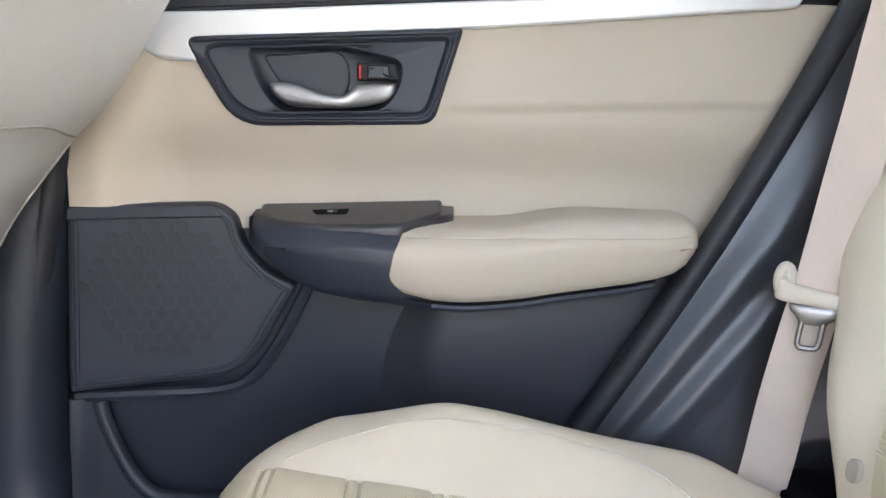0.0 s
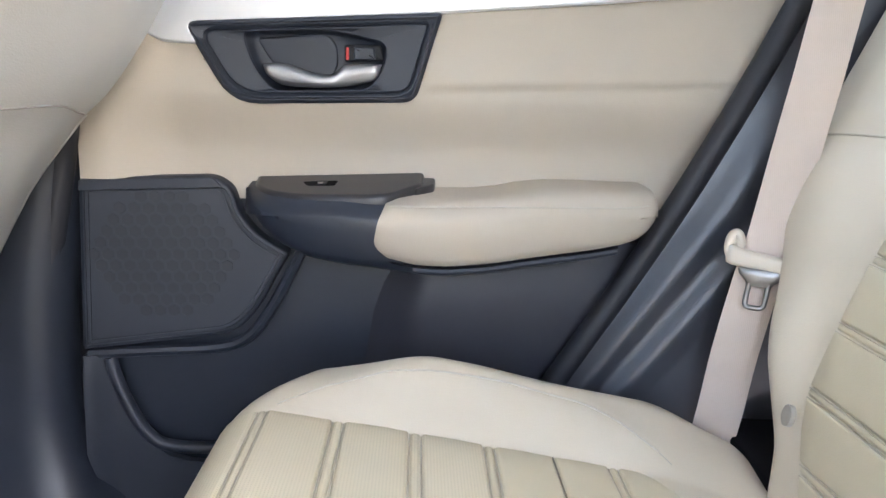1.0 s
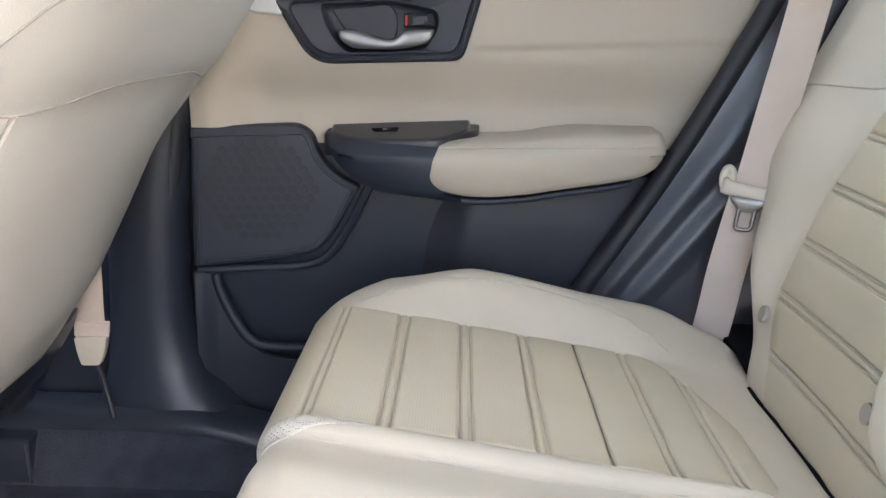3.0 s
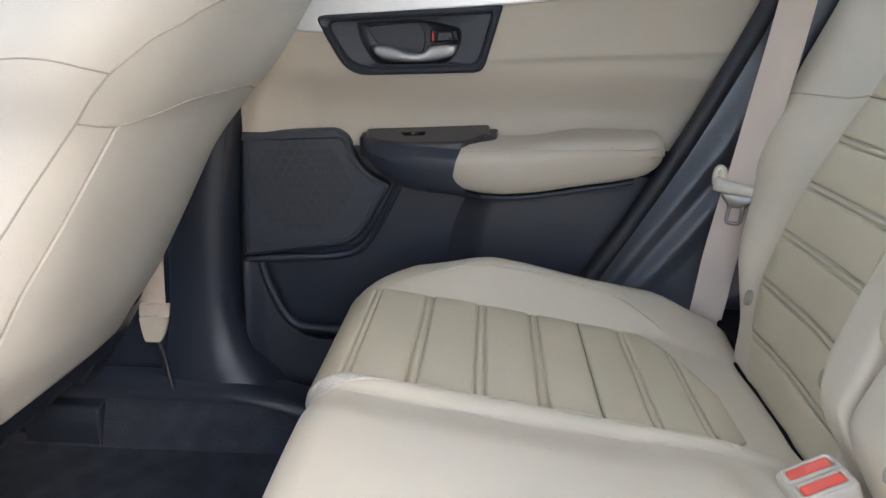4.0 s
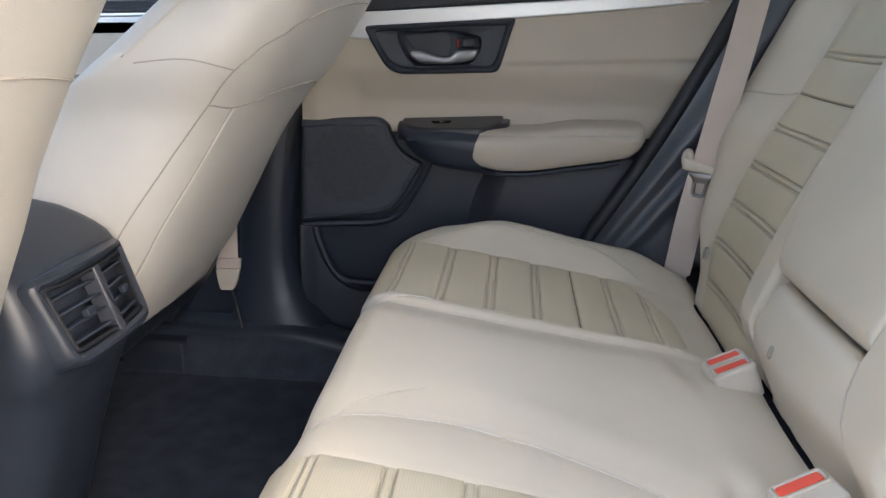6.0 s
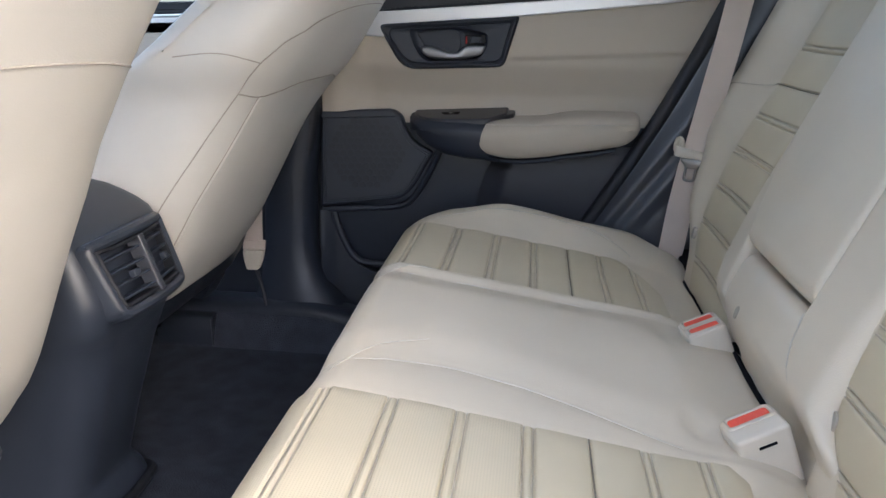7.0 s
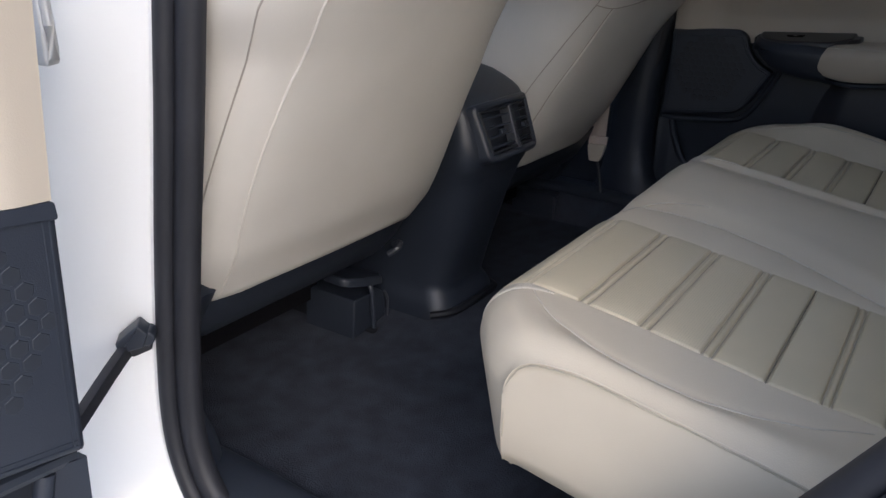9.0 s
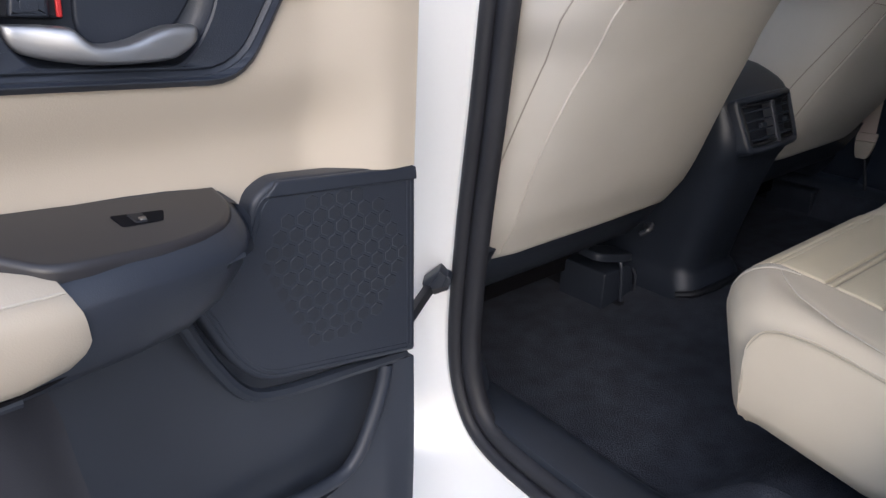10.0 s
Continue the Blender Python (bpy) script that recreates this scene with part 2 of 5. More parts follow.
def tube(path, r, n=8, closed=False, flat=1.0, up=(0, 0, 1)):
    """A tube along a path; flat squeezes it along the second axis."""
    P = [Vector(p) for p in path]
    loops, m = [], len(P)
    for i, p in enumerate(P):
        a = P[i - 1] if (i or closed) else p
        b = P[(i + 1) % m] if (i + 1 < m or closed) else p
        t = (b - a).normalized()
        s = t.cross(Vector(up))
        s = s.normalized() if s.length > 1e-4 else t.orthogonal().normalized()
        w = t.cross(s).normalized()
        rr = r(i / max(1, m - 1)) if callable(r) else r
        loops.append([p + rr * (math.cos(2 * math.pi * k / n) * s + flat * math.sin(2 * math.pi * k / n) * w) for k in range(n)])
    return loft(loops, ring=closed)


def box(x0, x1, y0, y1, z0, z1, bevel=0.004, seg=2):
    bm = bmesh.new()
    bmesh.ops.create_cube(bm, size=1)
    bm.transform(Matrix.Translation(((x0 + x1) / 2, (y0 + y1) / 2, (z0 + z1) / 2)) @ Matrix.Diagonal((x1 - x0, y1 - y0, z1 - z0, 1)))
    if bevel:
        bmesh.ops.bevel(bm, geom=bm.edges[:], offset=bevel, segments=seg, affect="EDGES", profile=0.5)
    return bm


def ribbon(path, side, w, t):
    """A flat band of width w and thickness t along a path; side: the way across it."""
    P = [Vector(p) for p in path]
    loops = []
    for i, p in enumerate(P):
        d = (P[min(i + 1, len(P) - 1)] - P[max(i - 1, 0)]).normalized()
        s = Vector(side(i / (len(P) - 1)) if callable(side) else side).normalized()
        nrm = d.cross(s).normalized() * (t / 2)
        s = s * (w / 2)
        loops.append([p - s - nrm * 0.4, p - s * 0.95 - nrm, p + s * 0.95 - nrm, p + s - nrm * 0.4, p + s + nrm * 0.4, p + s * 0.95 + nrm, p - s * 0.95 + nrm, p - s + nrm * 0.4])
    return loft(loops)


def on_plane(o, u, v, n):
    o, u, v, n = Vector(o), Vector(u).normalized(), Vector(v).normalized(), Vector(n).normalized()
    return lambda a, b, d: o + u * a + v * b + n * d


# ---- the door opening: one curve, the same on both sides of the car ----
OPENING = [(-0.320, 1.28), (-0.361, 1.12), (-0.391, 0.95), (-0.422, 0.78), (-0.443, 0.62), (-0.433, 0.535), (-0.395, 0.485), (-0.31, 0.465),
           (-0.16, 0.462), (-0.03, 0.485), (0.068, 0.56), (0.176, 0.722), (0.296, 0.925), (0.408, 1.155), (0.458, 1.30), (0.415, 1.43),
           (0.22, 1.49), (-0.10, 1.50), (-0.27, 1.45)]
RING = [Vector((p.x, p.y)) for p in curve([(x, z, 0) for x, z in OPENING], 8, closed=True)]


def seal_x(z):
    """Where the rear edge of the door trim runs at a height."""
    return table(z, (0.40, 0.50, 0.60, 0.722, 0.872, 0.925, 1.0, 1.155, 1.25), (-0.06, 0.03, 0.095, 0.164, 0.252, 0.284, 0.322, 0.396, 0.438))

# ---- structure ----
def solid(name, bm, material, label, category, kind="structure", angle=40):
    return tagged(part(name, bm, material, None, "", angle), label, category, "", kind)


def ground_sheet(u, v):
    return Vector((lerp(-60, 60, u), lerp(-60, 60, v), 0))


solid("ground", sheet(ground_sheet, 4, 4, (0, 0, -0.1)), CONCRETE, "grey asphalt ground under the car", "ground")


def floor_shape(u, v):
    x, y = lerp(-1.35, 0.40, u), lerp(-0.665, 0.665, v)
    z = 0.448 + 0.014 * smooth(0.42, 0.62, abs(y)) + 0.10 * smooth(-0.17, -0.02, x)
    z += 0.035 * math.exp(-(y / 0.14) ** 2) * smooth(-0.2, -0.45, x) + 0.002 * noise.noise((x * 9, y * 9, 0))
    z += ((0.030 + 0.034 * smooth(-0.20, -0.40, x)) if y > 0 else 0.024) * smooth(0.555, 0.597, abs(y))
    return Vector((x, y, z))


solid("floor", sheet(floor_shape, 70, 110, (0, 0, -0.03)), CARPET, "black carpeted car floor with a rising rear edge", "floor")
for s, side in ((1, "right"), (-1, "left")):
    XF[0] = Matrix.Diagonal((1, s, 1, 1))
    # the painted body round the door opening
    levels = [(0.0, 0.652 if s < 0 else 0.676), (0.004, 0.682), (0.026, 0.692), (0.055, 0.700), (0.075, 0.712), (0.092, 0.745), (0.104, 0.79), (0.118, 0.815), (0.15, 0.83)]
    loops = []
    for off, y in levels:
        loops.append([Vector((p.x, y, p.y)) for p in inset(RING, -off)])
    loops += [[p + Vector((0, 0.02, 0)) for p in loops[-1]], [p + Vector((0, 0.012, 0)) for p in loops[0]]]
    body = solid("wall_" + side, loft(loops, ring=True), PAINT, "white painted body side round the rear door opening", "car body")
    part("body_skin", sheet(lambda u, v: Vector((lerp(-1.5, -0.55, u), 0.86 + 0.01 * math.sin(v * 3), lerp(0.28, 0.98, v))), 8, 8, (0, 0.01, 0)), PAINT, body)
    part("rear_quarter", sheet(lambda u, v: Vector((lerp(0.50, 1.45, u), 0.70, lerp(0.36, 1.50, v))), 8, 8, (0, 0.12, 0)), DARKSOFT, body)
    part("sill_skin", sheet(lambda u, v: Vector((lerp(-1.4, 0.5, u), 0.80 + 0.03 * math.sin(v * math.pi), lerp(0.22, 0.39, v))), 8, 8, (0, 0.02, 0)), PAINT, body)
    # rubber seal on the flange of the opening
    seal = thing("door_seal", (-0.40, 0.68, 0.47), "black rubber weather seal round the rear door opening", "door seal", "door seals")
    ring3 = lambda off, y: [Vector((p.x, y, p.y)) for p in inset(RING, -off)]
    part("sealing_bulb", tube(ring3(-0.009, 0.668), 0.0140, 12, closed=True, up=(0, 1, 0)), RUBBER, seal)
    part("sealing_lip", tube(ring3(0.008, 0.683), 0.0105, 10, closed=True, up=(0, 1, 0)), RUBBER, seal)
    if s > 0:
        # dark filler band that imitates the shaded gap between seal and closed door
        part("seal_gap_shade", loft([ring3(0.004, 0.684), ring3(-0.006, 0.718), ring3(-0.012, 0.7265), ring3(-0.09, 0.7265)], False, False), RUBBER, seal)

    # inner pillar and sill trims
    def bpillar(z):
        x0 = table(z, (0.46, 0.51, 0.54, 0.58, 0.65, 0.80, 1.0, 1.3), (-0.56, -0.53, -0.515, -0.505, -0.50, -0.49, -0.46, -0.41))
        x1 = table(z, (0.46, 0.50, 0.52, 0.55, 0.58, 0.65, 0.80, 1.0, 1.3), (-0.30, -0.30, -0.315, -0.345, -0.372, -0.392, -0.388, -0.362, -0.31))
        y = table(z, (0.46, 0.50, 0.53, 0.56, 0.60, 0.66, 1.0, 1.3), (0.606, 0.608, 0.612, 0.622, 0.638, 0.646, 0.650, 0.64))
        if s < 0:
            x1 = table(z, (0.46, 0.535, 0.62, 0.78, 0.95, 1.12, 1.28), (-0.44, -0.445, -0.450, -0.428, -0.397, -0.367, -0.326))
        return x0, x1, y
    loops = []
    for k in range(37):
        z = lerp(0.46, 1.30, (k / 36) ** 1.3)
        x0, x1, y = bpillar(z)
        w, lid = x1 - x0, 0.70 if s > 0 else 0.664
        loops.append([Vector(p) for p in ((x0, 0.672, z), (x0, min(y + 0.02, 0.67), z), (x0 + 0.12 * w, y + 0.006, z), (x0 + 0.3 * w, y, z), (x0 + 0.6 * w, y - 0.002, z),
                                          (x0 + 0.8 * w, y + 0.002, z), (x0 + 0.93 * w, y + 0.012, z), (x1, min(y + 0.03, lid), z), (x1, lid, z))])
    solid("trim_pillar_" + side, loft(loops), DARK, "charcoal plastic trim on the middle pillar, flaring into the sill", "pillar trim")
    loops = []
    for k in range(21):
        x = lerp(-1.30, 0.02, k / 20)
        t = (0.508 if s > 0 else 0.498) + (0.038 if s > 0 else 0.012) * smooth(-0.20, -0.40, x) + 0.02 * smooth(-0.15, 0.0, x)
        loops.append([Vector((x, 0.668, 0.44)), Vector((x, 0.668, t - 0.004)), Vector((x, 0.655, t)), Vector((x, 0.618, t)), Vector((x, 0.604, t - 0.003)), Vector((x, 0.596, t - 0.009)), Vector((x, 0.593, t - 0.018)), Vector((x, 0.596, 0.44))])
    solid("trim_sill_" + side, loft(loops), DARK, "charcoal plastic sill cover along the footwell", "sill trim")

    def cpillar(u, v):
        z = lerp(0.50, 1.30, v)
        x = seal_x(z) + 0.006 + 0.27 * u
        u1, u2 = 0.088 + 0.4 * (v - 0.266), 0.257 + 0.62 * (v - 0.277)
        y = 0.662 - 0.016 * smooth(0.0, u1, u) - 0.011 * smooth(u1 + 0.06, u2, u) - 0.010 * smooth(u2 + 0.1, 0.95, u)
        y += 0.0012 * math.exp(-((u - 0.55 * u1 - 0.45 * u2) / 0.05) ** 2) + 0.002 * math.exp(-((u - u2 - 0.09) / 0.05) ** 2) * smooth(0.7, 0.3, v)
        return Vector((x, y, z))
    solid("trim_rear_pillar_" + side, sheet(cpillar, 72, 40, (0, 0.012, 0)), GLOSSTRIM, "charcoal plastic trim of the rear pillar behind the door", "pillar trim")

XF[0] = Matrix.Identity(4)
# unseen headliner, added to shut out the sky and bounce light
solid("ceiling", sheet(lambda u, v: Vector((lerp(-1.15, 1.35, u), lerp(-0.64, 0.64, v), 1.56 - 0.05 * (2 * v - 1) ** 4 - 0.06 * (2 * u - 1) ** 4)), 20, 16, (0, 0, 0.05)), LINER, "unseen pale headliner that closes the cabin and bounces light", "headliner")
solid("wall_front", sheet(lambda u, v: Vector((-1.55, lerp(-0.7, 0.7, u), lerp(0.40, 1.02, v))), 6, 6, (-0.3, 0, 0)), DARKSOFT, "dark dashboard bulkhead at the front of the cabin", "bulkhead")
solid("wall_rear", sheet(lambda u, v: Vector((1.42, lerp(-0.7, 0.7, u), lerp(0.40, 1.22, v))), 6, 6, (0.05, 0, 0)), DARKSOFT, "dark trim inside the tailgate", "tailgate trim")
solid("floor_cargo", sheet(lambda u, v: Vector((lerp(0.42, 1.42, u), lerp(-0.69, 0.69, v), 0.58)), 6, 6, (0, 0, -0.05)), CARPET, "black carpet behind the rear seat", "cargo floor")

# front doors: the far one is seen past the front seats, the near one is unseen
FD = lambda a, b, d: Vector((a, 0.715 - d, b))


def front_trim(u, v, end):
    z = lerp(0.93, 1.085, v)
    y = 0.715 - 0.012 * smooth(0.985, 0.99, z) + 0.010 * smooth(0.985, 0.95, z)
    return Vector((lerp(-1.30, end, u), y, z + 0.02 * u))


def front_door(label, end):
    fd = thing("front_door", (-0.9, 0.72, 0.45), label, "car door", "front doors")
    part("trim_panel", sheet(lambda u, v: front_trim(u, v, end), 12, 60, (0, 0.012, 0)), SOFT, fd)
    part("lower_panel", sheet(lambda u, v: Vector((lerp(-1.35, end, u), 0.712 - 0.03 * smooth(0.8, 0.3, v), lerp(0.40, 0.945, v))), 8, 12, (0, 0.01, 0)), DARK, fd)
    part("belt_strip", slab(rounded([(-1.30, 1.058), (end - 0.02, 1.080), (end - 0.02, 1.122), (-1.30, 1.10)], 0.004), FD, -0.01, 0.012, 0.006), STRIP, fd, "pale silver strip")
    part("window_seal", slab(rounded([(-1.30, 1.10), (end - 0.02, 1.122), (end - 0.02, 1.146), (-1.30, 1.124)], 0.004), FD, -0.03, 0.002, 0.004), RUBBER, fd)
    pane = part("window_pane", slab(rounded([(-1.25, 1.11), (end - 0.02, 1.13), (end - 0.06, 1.45), (-0.95, 1.45)], 0.02), FD, -0.030, -0.025, 0.001), GLASS, fd)
    pane.visible_shadow = False


front_door("closed front door with beige trim and a pale silver strip", -0.44)
# unseen near door, added to keep light out at the front left
XF[0] = Matrix.Diagonal((1, -1, 1, 1))
front_door("unseen closed front door beside the open rear door, added to cut light", -0.56)
XF[0] = Matrix.Identity(4)

# ---- rear doors ----
D = lambda a, b, d: Vector((a, 0.70 - d, b))
BEZ = [Vector(p) for p in ((-0.257, 1.1015), (0.0195, 1.1185), (-0.008, 1.023), (-0.206, 1.0155))]


def bezel_loop(d):
    return rounded([(p.x, p.y, r) for p, r in zip(inset(BEZ, d), (0.018, 0.007, 0.014, 0.03))], 0.01)


BEZEL = bezel_loop(0.0)
CUP = rounded([(-0.194, 1.0925, 0.010), (-0.104, 1.0965, 0.03), (-0.070, 1.091, 0.02), (-0.042, 1.0845, 0.008), (-0.041, 1.068, 0.01), (-0.048, 1.050, 0.012), (-0.062, 1.035, 0.015), (-0.160, 1.031, 0.015), (-0.174, 1.044, 0.02), (-0.188, 1.068, 0.02)], 0.006)
SPEAKER = rounded([(-0.362, 0.9345, 0.003), (-0.222, 0.940, 0.012), (-0.203, 0.926, 0.008), (-0.197, 0.902, 0.01), (-0.186, 0.885, 0.01), (-0.170, 0.871, 0.01), (-0.154, 0.8625, 0.012), (-0.142, 0.856, 0.009), (-0.156, 0.832, 0.02), (-0.180, 0.787, 0.02), (-0.206, 0.761, 0.02), (-0.369, 0.7435, 0.003)], 0.01)
SPEAKER = [Vector((-0.012 + (p.x + 0.012) * 1.022, 1.05 + (p.y - 1.05) * 1.022)) for p in SPEAKER]
SPEAKER_D = lambda a: 0.026 - 0.094 * min(0.17, max(0.0, a + 0.37))


def inside(poly, x, y):
    c = False
    for a, b in zip(poly, poly[1:] + poly[:1]):
        if (a.y > y) != (b.y > y) and x < (b.x - a.x) * (y - a.y) / (b.y - a.y) + a.x:
            c = not c
    return c


def belt_z(x):
    return table(x, (-0.37, -0.305, -0.295, -0.277, -0.240, -0.232, -0.215, 0.019, 0.177, 0.36), (1.098, 1.096, 1.086, 1.0775, 1.0765, 1.0985, 1.101, 1.1165, 1.131, 1.150))


def trim_y(x, z):
    """Depth of the beige trim: an upper pad with a rolled lower edge over a hollow."""
    c = 1.036 + 0.042 * max(0.0, x)
    pad = smooth(-0.02, 0.03, x)
    y = 0.712 - 0.020 * smooth(0.962, 1.030, z) + 0.012 * smooth(1.040, 1.165, z) - 0.006 * smooth(0.958, 0.900, z)
    y -= 0.004 * pad * smooth(c - 0.006, c + 0.002, z)
    y += 0.003 * pad * math.exp(-((z - c) / 0.003) ** 2)
    y = lerp(y, 0.673, smooth(-0.262, -0.345, x))
    return y


def armrest_loop(x, yin, zt, zb, dx=None, lean=0.0):
    pts = [(0.716, zt + 0.001), (0.68, zt + 0.001), (yin + 0.030, zt), (yin + 0.016, zt - 0.003), (yin + 0.006, zt - 0.009), (yin + 0.001, zt - 0.018), (yin, zt - 0.024), (yin + 0.001, lerp(zt, zb, 0.50)),
           (yin + 0.004, lerp(zt, zb, 0.68)), (yin + 0.008, lerp(zt, zb, 0.84)), (yin + 0.013, lerp(zt, zb, 0.94)), (yin + 0.020, lerp(zt, zb, 0.985)), (yin + 0.030, zb), (yin + 0.052, zb), (0.716, zb)]
    fall = (1, 1, 1, 1, 0.9, 0.7, 0.5, 0.15) + (0,) * 7
    return [Vector((x + (dx(z) if dx else 0), y, z + lean * f * min(0.0, y - 0.70))) for (y, z), f in zip(pts, fall)]


def rear_door(label):
    door = thing("rear_door", (-0.36, 0.75, 0.40), label, "car door", "rear doors")
    shell = [(-0.376, 0.385, 0.05), (-0.366, 0.70, 0.1), (-0.340, 1.10, 0.02), (0.352, 1.150, 0.03), (0.252, 0.925, 0.1), (0.145, 0.722, 0.1), (0.04, 0.53, 0.08), (-0.04, 0.40, 0.06)]
    O = rounded(shell, 0.03)
    loops = []
    for off, y in ((0.03, 0.728), (0.0, 0.728), (-0.016, 0.75), (-0.022, 0.78), (-0.030, 0.81), (-0.034, 0.84), (-0.024, 0.86)):
        loops.append([Vector((p.x, y, p.y)) for p in inset(O, off)])
    part("door_shell", loft(loops), PAINT, door, "white painted steel door shell")

    xe = lambda z: seal_x(z) + 0.006

    def upper(u, v):
        x = lerp(-0.366, 0.415, u)
        zt = belt_z(x) + 0.004
        z = lerp(0.910 + 0.022 * smooth(-0.205, -0.235, x), zt, v)
        x = min(x, xe(z))
        return Vector((x, trim_y(x, z), z))
    hole = lambda u, v: inside(BEZEL_IN, upper(u, v).x, upper(u, v).z)
    panel = part("trim_panel", sheet(upper, 120, 64, (0, 0.010, 0), hole), SOFT, door, "beige soft-touch upper door trim")
    part("base_panel", sheet(lambda u, v: Vector((lerp(-0.374, xe(lerp(0.40, 0.930, v)), u), 0.718 - 0.002 * v, lerp(0.40, 0.930, v))), 16, 16, (0, 0.008, 0)), DARK, door)
    # silver strip and window
    top = [(0.36, 1.170), (0.235, 1.158), (0.019, 1.1435), (-0.215, 1.1265), (-0.362, 1.118)]
    low = [(-0.365, 1.0985), (-0.305, 1.0965), (-0.294, 1.0855), (-0.277, 1.078), (-0.2385, 1.077), (-0.2505, 1.0975), (-0.215, 1.1005), (0.019, 1.117), (0.177, 1.1315), (0.352, 1.1495)]
    part("belt_strip", slab(even(rounded([(*p, 0.004) for p in low + top], 0.004), 260), D, -0.014, 0.012, 0.003), STRIP, door, "pale silver strip below the window")
    part("window_seal", slab(rounded([(0.36, 1.170), (0.235, 1.158), (0.019, 1.1435), (-0.36, 1.116), (-0.36, 1.175), (0.019, 1.190), (0.37, 1.21)], 0.004), D, -0.034, 0.003, 0.004), RUBBER, door)
    pane = part("window_pane", slab(rounded([(-0.33, 1.13), (0.36, 1.18), (0.40, 1.32), (0.35, 1.43), (0.2, 1.47), (-0.24, 1.46)], 0.03), lambda a, b, d: D(a, b, d - 0.25 * max(0, 1.14 - b)), -0.036, -0.031, 0.001), GLASS, door)
    pane.visible_shadow = False
    # handle bezel
    bez = part("handle_bezel", frame_slab(BEZEL, RIM, D, -0.012, 0.0145, 0.004, 96, 0.0095), DARKSOFT, door, "charcoal handle surround")
    part("inner_plate", frame_slab(bezel_loop(0.0110), CUP, D, -0.012, 0.0085, 0.0015, 110, 0.004), DARKSOFT, bez)
    bowl = even(inset(CUP, -0.001), 64)
    c0 = Vector((-0.115, 1.064))
    part("cup", loft([[D(p.x, p.y, 0.003) for p in bowl]] + [[D(lerp(c0.x, p.x, f), lerp(c0.y, p.y, f), d) for p in bowl] for f, d in ((0.98, 0.0), (0.93, -0.006), (0.86, -0.0095), (0.7, -0.011), (0.3, -0.011))], cap0=False), DARKSOFT, bez)
    back = rounded([(-0.182, 1.086, 0.006), (-0.106, 1.0935, 0.016), (-0.0945, 1.082, 0.01), (-0.0935, 1.060, 0.006), (-0.10, 1.046, 0.01), (-0.13, 1.046, 0.02), (-0.163, 1.057, 0.01)], 0.008)
    part("finger_recess", slab(even(back, 60), D, -0.022, -0.0065, 0.002), DARKSOFT, bez)

    loops = []
    for k in range(49):
        x = lerp(-0.174, -0.0455, k / 48)
        zt = table(x, (-0.174, -0.165, -0.156, -0.148, -0.142, -0.134, -0.125, -0.117, -0.109, -0.103, -0.097, -0.093, -0.089, -0.085, -0.07, -0.046), (1.0585, 1.0597, 1.060, 1.0595, 1.058, 1.0555, 1.052, 1.050, 1.049, 1.049, 1.050, 1.0525, 1.057, 1.0605, 1.062, 1.0625))
        zb = table(x, (-0.174, -0.170, -0.165, -0.159, -0.153, -0.145, -0.137, -0.12, -0.103, -0.088, -0.075, -0.064, -0.055, -0.050, -0.047, -0.0455), (1.0565, 1.050, 1.045, 1.0405, 1.0375, 1.0362, 1.0358, 1.0355, 1.036, 1.037, 1.039, 1.0415, 1.0445, 1.049, 1.054, 1.060))
        c, h = (zt + zb) / 2, (zt - zb) / 2
        out = 0.017 - 0.012 * smooth(-0.10, -0.045, x) + 0.003 * math.sin(smooth(-0.174, -0.044, x) * math.pi)
        w = min(1.0, h / 0.006)
        loops.append([D(x, c + h * math.copysign(abs(math.cos(a)) ** 0.7, math.cos(a)), -0.006 + (out + 0.006) * w * (0.5 + 0.5 * math.copysign(abs(math.sin(a)) ** 0.7, math.sin(a)))) for a in [2 * math.pi * i / 20 for i in range(20)]])
    part("handle", loft(loops), SILVER, bez, "satin silver pull handle", angle=60)
    part("lock_housing", slab(rounded([(-0.086, 1.082), (-0.047, 1.083), (-0.043, 1.066), (-0.086, 1.064)], 0.003), D, -0.02, -0.002, 0.002), BLACK, bez)
    part("lock_slider", slab(rounded([(-0.076, 1.080), (-0.054, 1.080), (-0.052, 1.067), (-0.076, 1.066)], 0.002), D, -0.003, 0.003, 0.002), DARK, bez)
    part("lock_icon", slab(rounded([(-0.070, 1.077), (-0.059, 1.077), (-0.059, 1.070), (-0.070, 1.070)], 0.002), D, 0.002, 0.0034, 0.0004), DARKSOFT, bez)
    part("lock_mark", slab(rounded([(-0.0845, 1.0795), (-0.0812, 1.0795), (-0.0812, 1.0658), (-0.0845, 1.0658)], 0.001), D, -0.003, 0.0005, 0.0008), REDMARK, bez, "small red lock mark")
    # loudspeaker panel
    sp = part("speaker_panel", slab(even(SPEAKER, 150), lambda a, b, d: D(a, b, d + SPEAKER_D(a)), -0.020, 0.0, 0.005, 4), DARKSOFT, door, "charcoal loudspeaker panel")
    SE = lambda a, b, d: D(a, b, SPEAKER_D(a) + d)
    for off, r in ((0.006, 0.0011), (0.0105, 0.0009)):
        lp = inset(even(SPEAKER, 150), off)
        part("edge_bead", tube([SE(p.x, p.y, 0.0) for p in lp], r, 6, closed=True, up=(0, 1, 0)), DARK, sp)
    part("top_band", slab(rounded([(-0.368, 0.931), (-0.229, 0.936), (-0.217, 0.923), (-0.370, 0.918)], 0.003), SE, -0.004, 0.002, 0.0015), DARKSOFT, sp)
